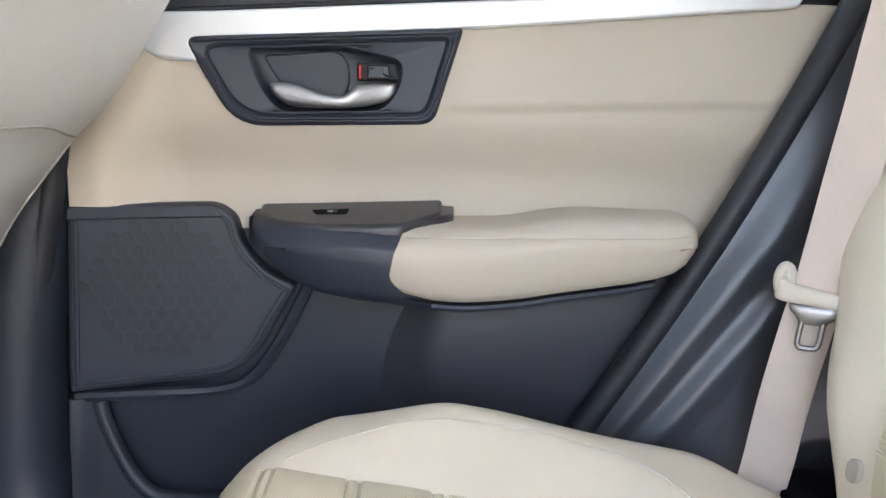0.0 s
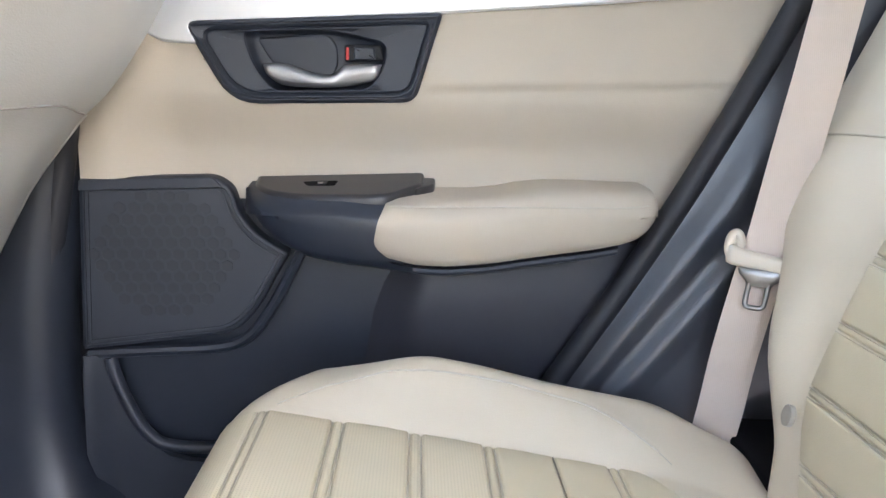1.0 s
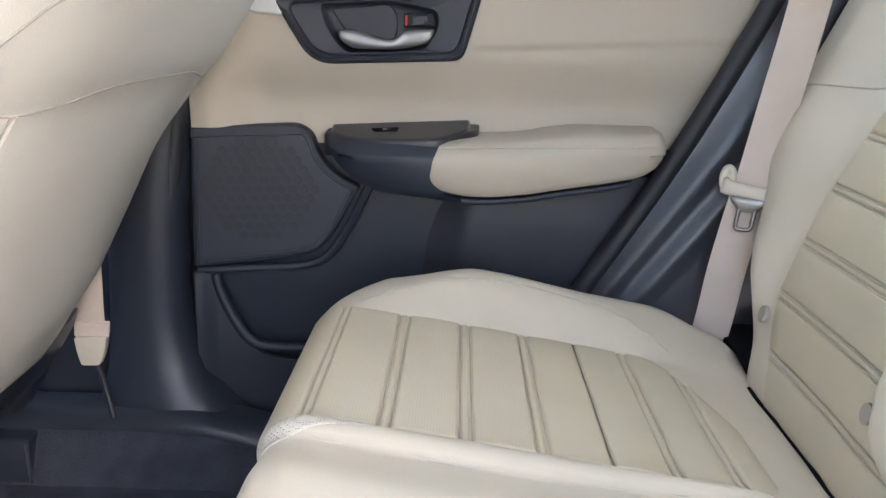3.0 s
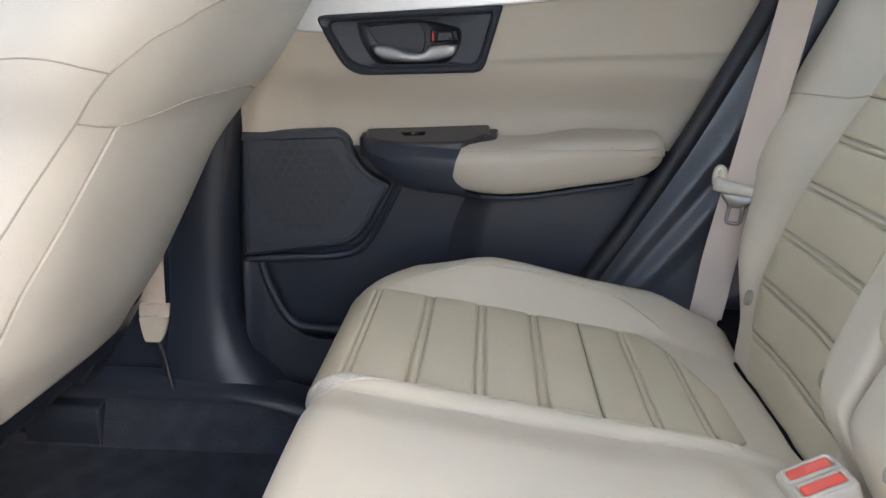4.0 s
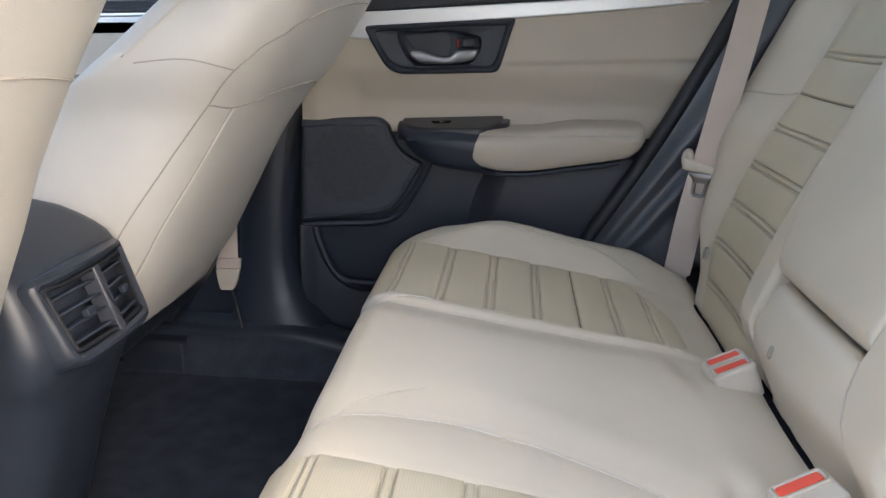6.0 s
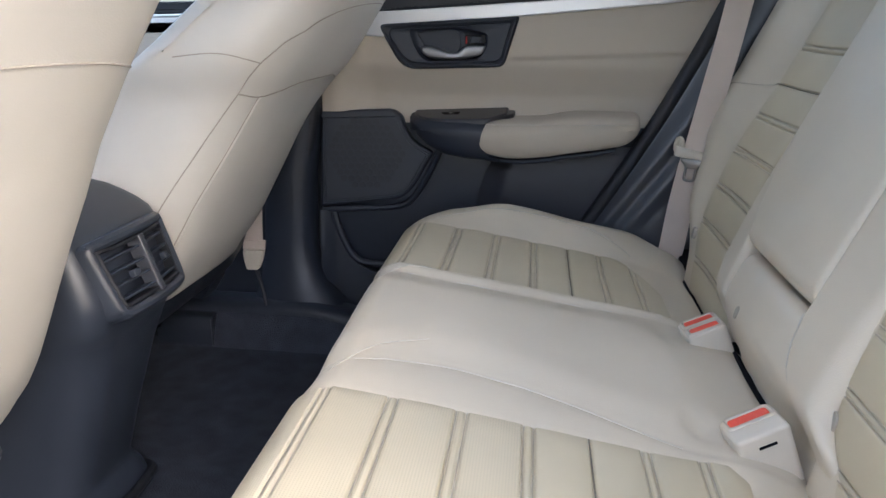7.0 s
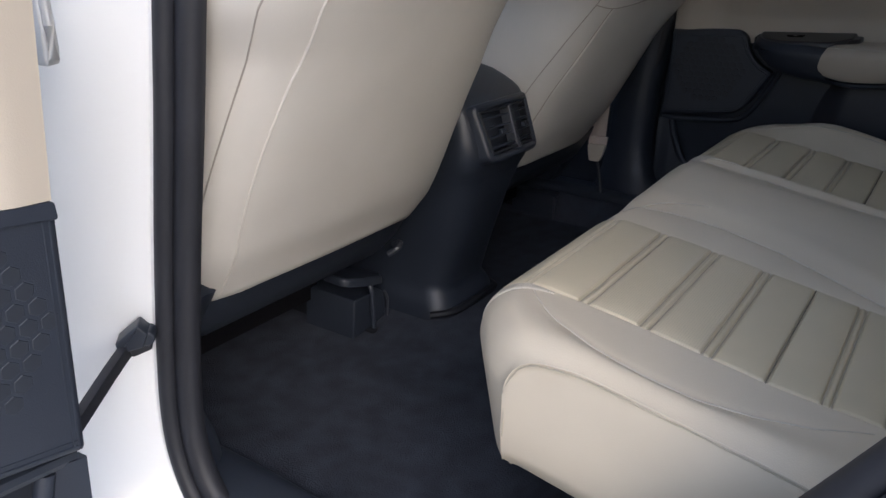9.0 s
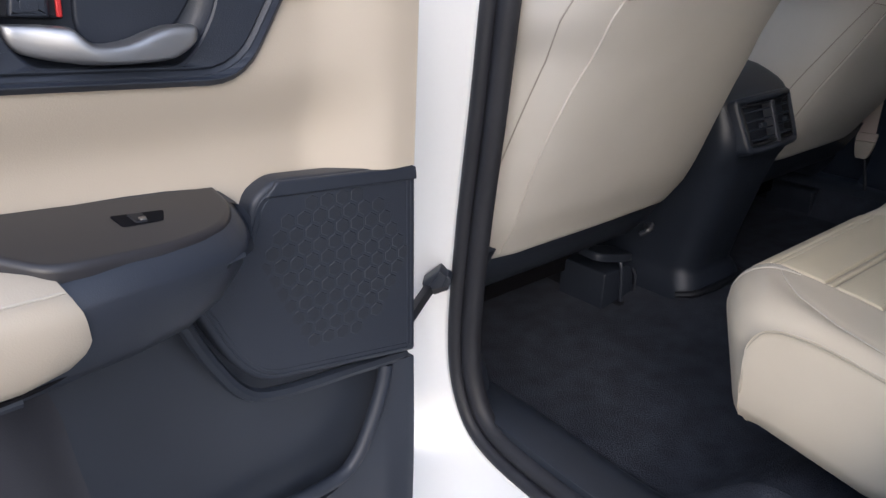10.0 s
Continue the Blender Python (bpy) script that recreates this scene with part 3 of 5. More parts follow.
    # soft ridge that sweeps from under the armrest round the loudspeaker panel
    sweep = curve([(-0.131, 0.690, 0.857), (-0.143, 0.692, 0.832), (-0.166, 0.694, 0.788), (-0.194, 0.695, 0.750), (-0.230, 0.695, 0.736), (-0.306, 0.693, 0.731), (-0.376, 0.690, 0.727)], 6)
    part("edge_rib", tube(sweep, 0.0065, 8, up=(0, 1, 0)), DARK, door)
    # lower panel with the map pocket
    def lower_rear(u, v):
        """The panel below the elbow rest: it swells out of the recessed base in a soft roll."""
        z = lerp(0.405, 0.872, v)
        left = table(z, (0.405, 0.60, 0.725, 0.776, 0.826, 0.872), (-0.062, -0.046, -0.026, -0.019, -0.005, 0.012))
        x = lerp(left - 0.048, xe(z), u ** 1.4)
        y = 0.719 - 0.028 * smooth(left - 0.045, left + 0.022, x)
        return Vector((x, y + 0.004 * smooth(0.80, 0.86, z), z))
    part("lower_rear_panel", sheet(lower_rear, 60, 24, (0, 0.010, 0)), LOWERTRIM, door, "charcoal lower door panel")


    def pouch(u, v):
        """The outer wall of the map pocket, a shell whose upper edge sweeps down from the front."""
        x = lerp(-0.372, -0.056, u)
        top = table(x, (-0.372, -0.350, -0.345, -0.335, -0.322, -0.305, -0.285, -0.262, -0.22, -0.05), (0.734, 0.732, 0.712, 0.685, 0.655, 0.624, 0.609, 0.603, 0.600, 0.597))
        return Vector((-0.012 + (x + 0.012) * 1.022, 0.692 - 0.006 * math.sin(v * math.pi) - 0.012 * smooth(0.10, 0.0, u), 1.05 + (lerp(0.41, top, v) - 1.05) * 1.022))
    part("map_pocket", sheet(pouch, 90, 12, (0, 0.010, 0)), DARK, door, "charcoal map pocket wall")
    lip = curve([(-0.353, 0.688, 0.722), (-0.347, 0.687, 0.697), (-0.332, 0.686, 0.660), (-0.312, 0.685, 0.628), (-0.284, 0.685, 0.614), (-0.205, 0.686, 0.612), (-0.072, 0.688, 0.610)], 6)
    part("pocket_lip", tube([p + Vector((0, 0.004, 0)) for p in lip], 0.0075, 10, up=(0, 1, 0)), DARKSOFT, door)
    # armrest
    arm = [(-0.189, 0.672, 0.938, 0.926), (-0.186, 0.655, 0.938, 0.918), (-0.178, 0.640, 0.941, 0.902), (-0.165, 0.629, 0.942, 0.887), (-0.145, 0.620, 0.943, 0.872), (-0.115, 0.613, 0.943, 0.860), (-0.08, 0.610, 0.942, 0.854), (-0.045, 0.609, 0.938, 0.851),
           (-0.01, 0.611, 0.928, 0.846), (0.02, 0.614, 0.920, 0.843), (0.10, 0.622, 0.920, 0.851), (0.18, 0.630, 0.920, 0.864), (0.215, 0.640, 0.915, 0.876), (0.238, 0.655, 0.915, 0.892)]
    A = part("armrest", loft([armrest_loop(a[0], a[1], a[2] + 0.045 * min(0.0, a[0]), a[3], None, 0.16 * smooth(0.03, -0.03, a[0])) for a in arm]), DARKSOFT, door, "charcoal armrest with a beige pad")
    shift = lambda z: table(z, (0.850, 0.862, 0.882, 0.905, 0.925, 0.940), (0.012, 0.004, -0.003, 0.001, 0.010, 0.024))
    pad = [(-0.038, 0.612, 0.924, 0.870), (-0.044, 0.6065, 0.927, 0.866), (-0.036, 0.604, 0.929, 0.862), (-0.01, 0.603, 0.930, 0.856), (0.025, 0.603, 0.931, 0.8545), (0.06, 0.604, 0.932, 0.857), (0.085, 0.605, 0.935, 0.860), (0.108, 0.606, 0.941, 0.864),
           (0.14, 0.607, 0.9455, 0.869), (0.18, 0.609, 0.9455, 0.875), (0.210, 0.611, 0.9450, 0.881), (0.228, 0.613, 0.944, 0.887), (0.240, 0.617, 0.942, 0.895), (0.248, 0.624, 0.940, 0.903), (0.252, 0.634, 0.937, 0.911)]
    pad = [(x, yi, zt - (0.003 + 0.002 * smooth(0.08, 0.13, x)) * smooth(0.254, 0.220, x), zb) for x, yi, zt, zb in pad]
    P = part("armrest_pad", loft([armrest_loop(x, yi, zt, zb, (lambda z, w=smooth(0.06, -0.04, x): shift(z) * w)) for x, yi, zt, zb in pad]), SOFT, A, "beige padded elbow rest")
    part("pad_seam", tube(curve([(x + (shift(zt - 0.017) if x < 0.0 else 0), yi + 0.0005, min(0.926, lerp(0.9225, 0.926, (x + 0.02) / 0.24))) for x, yi, zt, zb in pad[2:11]] + [(0.236, 0.6165, 0.928)], 4), 0.0010, 6), STITCH, P)
    rows = [armrest_loop(x, yi, zt, zb, (lambda z, w=smooth(0.06, -0.04, x): shift(z) * w)) for x, yi, zt, zb in pad]
    rim = curve([p + Vector((-0.0015, -0.001, 0)) for p in rows[0][3:11]] + [r[10] + Vector((0, 0.003, -0.003)) for r in rows[2:11]], 3)
    part("pad_gap", tube(rim, 0.0018, 6, up=(0, 1, 0)), GROOVE, A)
    part("pad_lip", tube([r[10] + Vector((0, 0.008, -0.0085)) for r in rows[3:11]], 0.0042, 8, up=(0, 1, 0)), DARKSOFT, A)
    part("switch_fascia", slab(rounded([(-0.183, -0.705, 0.004), (-0.180, -0.674, 0.01), (-0.171, -0.657, 0.01), (-0.159, -0.644, 0.01), (-0.140, -0.634, 0.01), (-0.110, -0.626, 0.02), (-0.050, -0.623, 0.02), (-0.030, -0.626, 0.012), (-0.010, -0.648, 0.012), (0.002, -0.660, 0.006), (0.004, -0.708, 0.004)], 0.01), lambda a, b, d: Vector((a, -b, 0.9420 + d - 0.16 * (b + 0.70) + 0.045 * min(0.0, a))), -0.009, 0.0022, 0.0045, 4), FASCIA, A, "brown-black fascia with a window switch")
    part("fascia_end", slab(rounded([(-0.004, -0.707), (-0.006, -0.650), (0.008, -0.662), (0.015, -0.674), (0.017, -0.707)], 0.005), lambda a, b, d: Vector((a, -b, 0.9375 + d - 0.10 * (b + 0.70))), -0.010, 0.0015, 0.003, 3), FASCIA, A)
    part("window_switch", slab(rounded([(-0.128, -0.676), (-0.090, -0.678), (-0.092, -0.660), (-0.121, -0.661)], 0.003), lambda a, b, d: Vector((a, -b, 0.9442 + d - 0.16 * (b + 0.70) + 0.045 * min(0.0, a))), -0.002, 0.0006, 0.0004), GROOVE, A)
    part("switch_rocker", slab(rounded([(-0.112, -0.675), (-0.101, -0.676), (-0.102, -0.662), (-0.111, -0.662)], 0.002), lambda a, b, d: Vector((a, -b, 0.9446 + d - 0.16 * (b + 0.70) + 0.045 * min(0.0, a))), -0.002, 0.0012, 0.001), BLACK, A)
    part("switch_grip", slab(rounded([(-0.111, -0.667), (-0.105, -0.667), (-0.106, -0.663), (-0.110, -0.663)], 0.001), lambda a, b, d: Vector((a, -b, 0.9456 + d - 0.16 * (b + 0.70) + 0.045 * min(0.0, a))), -0.001, 0.0012, 0.0006), CHROME, A)
    # hexagon dimples of the loudspeaker grille, on one mesh
    p = 0.0150
    first = None
    for i in range(-7, 8):
        for j in range(-7, 8):
            a, b = -0.283 + p * (i + 0.5 * (j % 2)), 0.848 + p * 0.866 * j
            if ((a + 0.283) / 0.079) ** 2 + ((b - 0.848) / 0.070) ** 2 > 1:
                continue
            if first is None:
                hx = [Vector((0.0074 * math.sin(k * math.pi / 3), 0.0074 * math.cos(k * math.pi / 3))) for k in range(6)]
                zero = XF[0].copy()
                XF[0] = Matrix(((*zero[0][:3], 0), (*zero[1][:3], 0), (*zero[2][:3], 0), (0, 0, 0, 1)))
                bm = slab(hx, lambda u, v, d: Vector((u, 0.094 * u - d, v)), -0.002, 0.0004, 0.0007, 1)
                bm.transform(XF[0])
                bmesh.ops.recalc_face_normals(bm, faces=bm.faces)
                me = bpy.data.meshes.new("grille_cell")
                bm.to_mesh(me)
                bm.free()
                me.materials.append(HEXLINE)
                XF[0] = zero
                first = me
            ob = new("grille_cell", first)
            ob.parent = sp
            ob.location = XF[0] @ D(a, b, SPEAKER_D(a)) - root_place(sp)
    return door


RIM = bezel_loop(0.0115)
BEZEL_IN = bezel_loop(0.0025)
rear_door("closed rear door with beige and charcoal trim")
HINGE = Vector((-0.4255, -0.7955, 0.80))
XF[0] = Matrix.Translation(HINGE + Vector((0.0325, -0.0436, 0.0154))) @ Matrix.Rotation(radians(-3.9), 4, "X") @ Matrix.Rotation(radians(1.27), 4, "Y") @ Matrix.Rotation(radians(-84.2), 4, "Z") @ Matrix.Translation(-HINGE) @ Matrix.Diagonal((1, -1, 1, 1))
open_door = rear_door("rear door swung wide open, beige and charcoal trim")
XF[0] = Matrix.Identity(4)
# check strap and hinge of the open door
strap = thing("door_check_strap", (-0.45, -0.71, 0.66), "black steel check strap between pillar and open door", "check strap")
part("arm", ribbon(curve([(-0.458, -0.712, 0.710), (-0.432, -0.755, 0.704), (-0.404, -0.80, 0.697), (-0.372, -0.85, 0.690)], 5), (0.15, -0.05, 1), 0.018, 0.009), RUBBER, strap)
BR = on_plane((-0.446, -0.716, 0.722), (0.62, 0.70, 0.35), (-0.2, -0.2, 1), (0.72, -0.68, 0))
part("bracket", slab(rounded([(-0.019, -0.008), (0.006, -0.012), (0.016, 0.0), (0.010, 0.013), (-0.018, 0.004)], 0.002), BR, -0.012, 0.012, 0.002), DARK, strap)
part("bracket_plate", slab(rounded([(-0.010, -0.020), (0.012, -0.020), (0.014, -0.008), (-0.012, -0.008)], 0.003), BR, -0.012, 0.006, 0.002), RUBBER, strap)
part("bolt", slab([Vector((0.008 * math.cos(k), 0.008 * math.sin(k))) for k in [2 * math.pi * i / 12 for i in range(12)]], on_plane((-0.440, -0.704, 0.720), (0.6, 0.7, 0.2), (-0.1, -0.1, 1), (0.72, -0.68, 0)), -0.01, 0.012, 0.002), DARK, strap)
HL = on_plane((-0.372, -0.7985, 1.055), (0, 1, 0.14), (0, 0, 1), (1, 0, 0))
leaf = part("hinge_leaf", slab(rounded([(-0.0065, -0.040), (0.006, -0.040), (0.007, -0.030), (0.005, 0.07), (-0.0065, 0.07)], 0.003), HL, -0.03, 0.003, 0.002), STEEL, open_door, "zinc steel hinge")
part("hinge_knuckle", tube([HL(0.0, -0.036, 0.004), HL(0.0, -0.01, 0.004), HL(-0.001, 0.025, 0.004), HL(-0.001, 0.07, 0.004)], 0.0042, 10), STEEL, leaf)

# ---- rear seat cushion ----
PAIRS = (-0.103, -0.043, 0.012, 0.066, 0.120, 0.173, 0.226)


def crease_in(q, s=-1):
    """The curved crease between an insert's inner border and the middle of the bench, which is not quite central."""
    if s > 0:
        return table(q, (-0.18, -0.13, -0.08, 0.0, 0.12, 0.24), (0.184, 0.176, 0.168, 0.162, 0.168, 0.184))
    return table(q, (-0.18, -0.13, -0.10, -0.06, 0.0, 0.06, 0.12, 0.18, 0.24), (0.186, 0.150, 0.130, 0.114, 0.108, 0.118, 0.138, 0.163, 0.186))


def crease_out(q, s=1):
    """The curved crease between an insert's outer facet and the side bolster."""
    if s < 0:
        return table(q, (-0.095, -0.085, -0.058, -0.02, 0.027, 0.079, 0.126, 0.171, 0.202, 0.222), (0.450, 0.468, 0.504, 0.524, 0.531, 0.530, 0.515, 0.490, 0.462, 0.447))
    return table(q, (-0.10, -0.085, -0.06, -0.02, 0.03, 0.09, 0.15, 0.19, 0.22, 0.24), (0.447, 0.466, 0.488, 0.505, 0.517, 0.521, 0.512, 0.494, 0.470, 0.447))


def cushion_top(a, q, y):
    """How the cushion rises and falls across the car (a: distance from the middle)."""
    if a < 0.30:
        c = crease_in(q, y)
        t = min(1.0, max(0.0, (0.200 - a) / (0.200 - c)))
        ridge = lerp(0.0012, 0.0060, smooth(-0.08, 0.08, y)) * math.sin(math.pi * t) ** 0.8 * smooth(-0.20, -0.12, q)
        return ridge + lerp(0.007, 0.012, smooth(-0.08, 0.08, y)) * smooth(c + 0.004, c - 0.07, a) - 0.0012 * math.exp(-((a - c) / 0.004) ** 2)
    c = crease_out(q, y)
    w = min(1.0, (c - 0.446) / 0.06)
    if y < 0:
        # the side that people slide over is lower: a flat leaf, then a shallow crowned bolster
        flat = 0.004 * w * smooth(0.446, c, a) - 0.0016 * math.exp(-((a - c) / 0.005) ** 2) * w
        crown = 0.012 * smooth(c, 0.556, a) * smooth(-0.20, -0.02, q)
        return flat + crown - 0.011 * smooth(0.540, 0.584, a) ** 1.3
    if a < c:
        lift = 0.030 * w * max(0.0, a - 0.446) / max(0.004, c - 0.446)
    else:
        lift = lerp(0.030 * w, 0.034, min(1.0, (a - c) / (0.548 - c)))
    side = smooth(0.540, 0.572, a)
    full = 0.006 * smooth(0.47, 0.55, a) * smooth(0.16, 0.04, q) * smooth(-0.06, 0.02, q)
    return full - 0.0014 * w * math.exp(-((a - c) / 0.004) ** 2) + lift * lerp(smooth(-0.165, 0.015, q), smooth(-0.185, 0.0, q), side) - 0.030 * smooth(0.530, 0.584, a) ** 1.3


def cushion(q, y):
    """A point of the seat cushion: q runs along its length, forwards negative, and over the front roll."""
    a = abs(y)
    back = 0.070 * smooth(0.45, 0.60, a) ** 1.4 - 0.027 + 0.012 * smooth(0.550, 0.577, a) ** 2
    lift = cushion_top(a, q, y)
    xr = -0.095 + back
    z0 = lambda x: 0.752 - 0.17 * x if x > -0.03 else 0.7571 - 0.13 * (x + 0.03)
    qr = -0.095
    if q >= qr:
        t = smooth(0.22, 0.33, q)
        drop = 0.006 * smooth(0.225, 0.290, q) * smooth(0.60, 0.34, a) + 0.020 * smooth(0.300, 0.350, q) ** 2
        x = q + back * smooth(0.10, qr, q)
        dip = sum(0.013 * math.exp(-((q - 0.240) / 0.020) ** 2 - ((y - yb) / 0.045) ** 2) for yb in (0.110,)) + 0.012 * math.exp(-((q - 0.236) / 0.014) ** 2 - ((y + 0.132) / 0.022) ** 2) - 0.013 * math.exp(-((q - 0.275) / 0.04) ** 2 - ((y + 0.188) / 0.045) ** 2)
        t *= smooth(0.14, 0.26, a)
        return Vector((x, y, z0(x) + lift * (1 - 0.55 * t) - 0.01 * t - drop - dip + 0.006 * smooth(0.16, 0.26, q) * smooth(0.17, 0.07, a)))
    r = lerp(0.046, 0.038, smooth(0.545, 0.577, a))
    s = (qr - q) / r
    top = z0(xr) + lift
    pad = smooth(0.165, 0.205, a) * smooth(0.50, 0.45, a)
    xr += 0.012 * smooth(0.5, 1.6, s) * smooth(0.20, 0.165, a) + ((0.006 * smooth(1.0, 1.8, s) - 0.002 * smooth(0.25, 0.9, s)) if y > 0 else -0.002 * smooth(0.25, 1.2, s)) * pad
    if s <= 1.45:
        return Vector((xr - r * math.sin(s), y, top - r * (1 - math.cos(s))))
    k = (s - 1.45) * r
    return Vector((xr - r * math.sin(1.45) + (0.24 * smooth(0.582, 0.556, a) - 0.04) * k, y, top - r * (1 - math.cos(1.45)) - 0.975 * k))


def insert_in(q):
    """Inner edge of a cushion insert: straight, its rear corner rounded."""
    return 0.196 + 0.030 * smooth(0.235, 0.272, q) ** 2


def insert_out(q, s=1):
    """Outer edge of a cushion insert: it sweeps in towards the rear, later beside the open door."""
    if s < 0:
        return 0.447 + 0.006 * smooth(-0.05, -0.15, q) - 0.012 * smooth(0.12, 0.23, q) - 0.110 * smooth(0.232, 0.290, q) ** 1.8
    return 0.446 + 0.006 * smooth(-0.05, -0.15, q) - 0.150 * smooth(0.180, 0.278, q) ** 1.6


def insert_bed(q, y):
    """How far the cover dips under the insert panels of the cushion."""
    a, i, o = abs(y), insert_in(q), insert_out(q, y)
    return 0.0022 * smooth(i - 0.002, i + 0.007, a) * smooth(o + 0.002, o - 0.007, a) * smooth(-0.184, -0.176, q) * smooth(0.270, 0.258, q)


def cushion_mesh():
    ys = sorted({round(s * y, 4) for s in (1, -1) for y in [i * 0.006 for i in range(90)] + [0.545, 0.553, 0.560, 0.566, 0.571, 0.575, 0.577]})
    qs = [lerp(0.345, -0.095, i / 60) for i in range(61)] + [-0.095 - 0.006 * i for i in range(1, 33)]
    grid = []
    for y, f in [(-0.560, 1.0), (-0.570, 0.96), (-0.5755, 0.82), (-0.5785, 0.55), (-0.580, 0.28), (-0.579, 0.08)]:
        grid.append([(cushion(q, -0.577), y, f) for q in qs])
    for y in ys:
        grid.append([(cushion(q, y) - Vector((0, 0, insert_bed(q, y))), y, 0.0) for q in qs])
    for y, f in [(0.579, 0.08), (0.580, 0.28), (0.5785, 0.55), (0.5755, 0.82), (0.570, 0.96), (0.560, 1.0)]:
        grid.append([(cushion(q, 0.577), y, f) for q in qs])
    foot = lambda x: table(x, (-0.16, -0.12, -0.085, -0.07, -0.03, 0.05), (0.628, 0.626, 0.628, 0.629, 0.622, 0.608))
    bm = bmesh.new()
    rows = []

    def flank(p, y, f):
        """A vertex of the cushion's cover: its flanks bulge and tuck in towards the foot."""
        b = foot(p.x)
        z = max(b - 0.001, lerp(p.z, b, f))
        w = table(1 - (z - b) / max(0.02, 0.745 - b), (0.0, 0.08, 0.28, 0.55, 0.82, 0.96, 1.0), (0.577, 0.579, 0.580, 0.5785, 0.5755, 0.570, 0.560))
        return Vector((p.x, math.copysign(w if f else min(abs(y), w), y), z))
    for col in grid:
        rows.append([bm.verts.new(flank(p, y, f)) for p, y, f in col])
    for a, b in zip(rows, rows[1:]):
        for j in range(len(qs) - 1):
            bm.faces.new((a[j], a[j + 1], b[j + 1], b[j]))
    bm.edges.ensure_lookup_table()
    rim = [e for e in bm.edges if e.is_boundary]
    ext = bmesh.ops.extrude_edge_only(bm, edges=rim)
    new_v = [v for v in ext["geom"] if isinstance(v, bmesh.types.BMVert)]
    for v in new_v:
        v.co = Vector((v.co.x * 0.99 + 0.002, v.co.y * 0.995, v.co.z - 0.006))
    bmesh.ops.contextual_create(bm, geom=[e for e in bm.edges if e.is_boundary])
    return bm


bench = thing("rear_bench", (0.1, 0, 0.56), "beige leather rear bench with ribbed inserts and folding armrest", "car bench")
seat = part("seat_cushion", cushion_mesh(), LEATHER, bench, angle=60)


# added black boxes that stand in for deep shade behind and beside the bench
part("bench_gap_shade", box(0.335, 0.47, -0.665, 0.665, 0.54, 0.690, 0.004), GROOVE, bench)
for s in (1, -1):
    part("side_gap_shade", box(0.402, 0.47, min(s * 0.49, s * 0.615), max(s * 0.49, s * 0.615), 0.60, 0.735, 0.004), GROOVE, bench)


def patch(S, q0, q1, y0, y1, nq, ny, puff, edge, sink=0.004):
    """A padded piece on a surface S(q, y): proud by puff, its rim rolled down into the seam."""
    y0f, y1f = (y0 if callable(y0) else (lambda q: y0)), (y1 if callable(y1) else (lambda q: y1))
    bm = bmesh.new()
    rows = []
    eq = [0, 0.25, 0.6, 1.0]
    us = [edge * e / abs(q1 - q0) for e in eq]
    us = us + [lerp(us[-1], 1 - us[-1], k / nq) for k in range(1, nq)] + [1 - u for u in reversed(us)]
    prof = lambda d: -sink + (sink + puff) * math.sqrt(max(0.0, 1 - (1 - min(1, d / edge)) ** 2))
    for u in us:
        q = lerp(q0, q1, u)
        a, b = y0f(q), y1f(q)
        vs = [edge * e / abs(b - a) for e in eq]
        vs = vs + [lerp(vs[-1], 1 - vs[-1], k / ny) for k in range(1, ny)] + [1 - v for v in reversed(vs)]
        row = []
        for v in vs:
            y = lerp(a, b, v)
            p = S(q, y)
            n = (S(q + 0.002, y) - S(q - 0.002, y)).cross(S(q, y + 0.002) - S(q, y - 0.002))
            n.normalize()
            d = min(min(u, 1 - u) * abs(q1 - q0), min(v, 1 - v) * abs(b - a))
            h = prof(d) + puff * 0.4 * math.sin(math.pi * min(1, max(0, u))) * min(1, d / edge)
            row.append(bm.verts.new(p + n * h))
        rows.append(row)
    for r, s in zip(rows, rows[1:]):
        for j in range(len(r) - 1):
            bm.faces.new((r[j], r[j + 1], s[j + 1], s[j]))
    return bm


def inserts(S, owner, bounds, y0, y1, mats, names, ny=10, edge=0.0034, puff=0.0016):
    for k, (a, b) in enumerate(bounds):
        part(names[k], patch(S, a, b, y0, y1, max(2, int(abs(b - a) / 0.012)), ny, puff if names[k] == "insert_panel" else 0.0006, min(edge, abs(b - a) * 0.45), 0.0036), mats[k], owner, angle=70)
        if k:
            q = (a + bounds[k - 1][1]) / 2
            ya, yb = (y0(q), y1(q))
            single = names[k] == names[k - 1]
            part("seam_thread", tube([S(q, lerp(ya, yb, t / 12)) + Vector((0, 0, -0.0004 if single else -0.0012)) for t in range(13)], 0.0008 if single else 0.0006, 5), SLOT if single else SEAM, owner)


def strips(centres, start, stop, half=0.0045, single=()):
    """Panels between the seam pairs, and the narrow welts inside each pair."""
    out, names, a = [], [], start
    for k, c in enumerate(centres):
        if c in single:
            out.append((a, c - 0.0006))
            names.append("insert_panel")
            a = c + 0.0006
        else:
            out += [(a, c - half), (c - half + 0.0008, c + half - 0.0008)]
            names += ["insert_panel", "welt"]
            a = c + half
    out.append((a, stop))
    names.append("insert_panel")
    return out, names


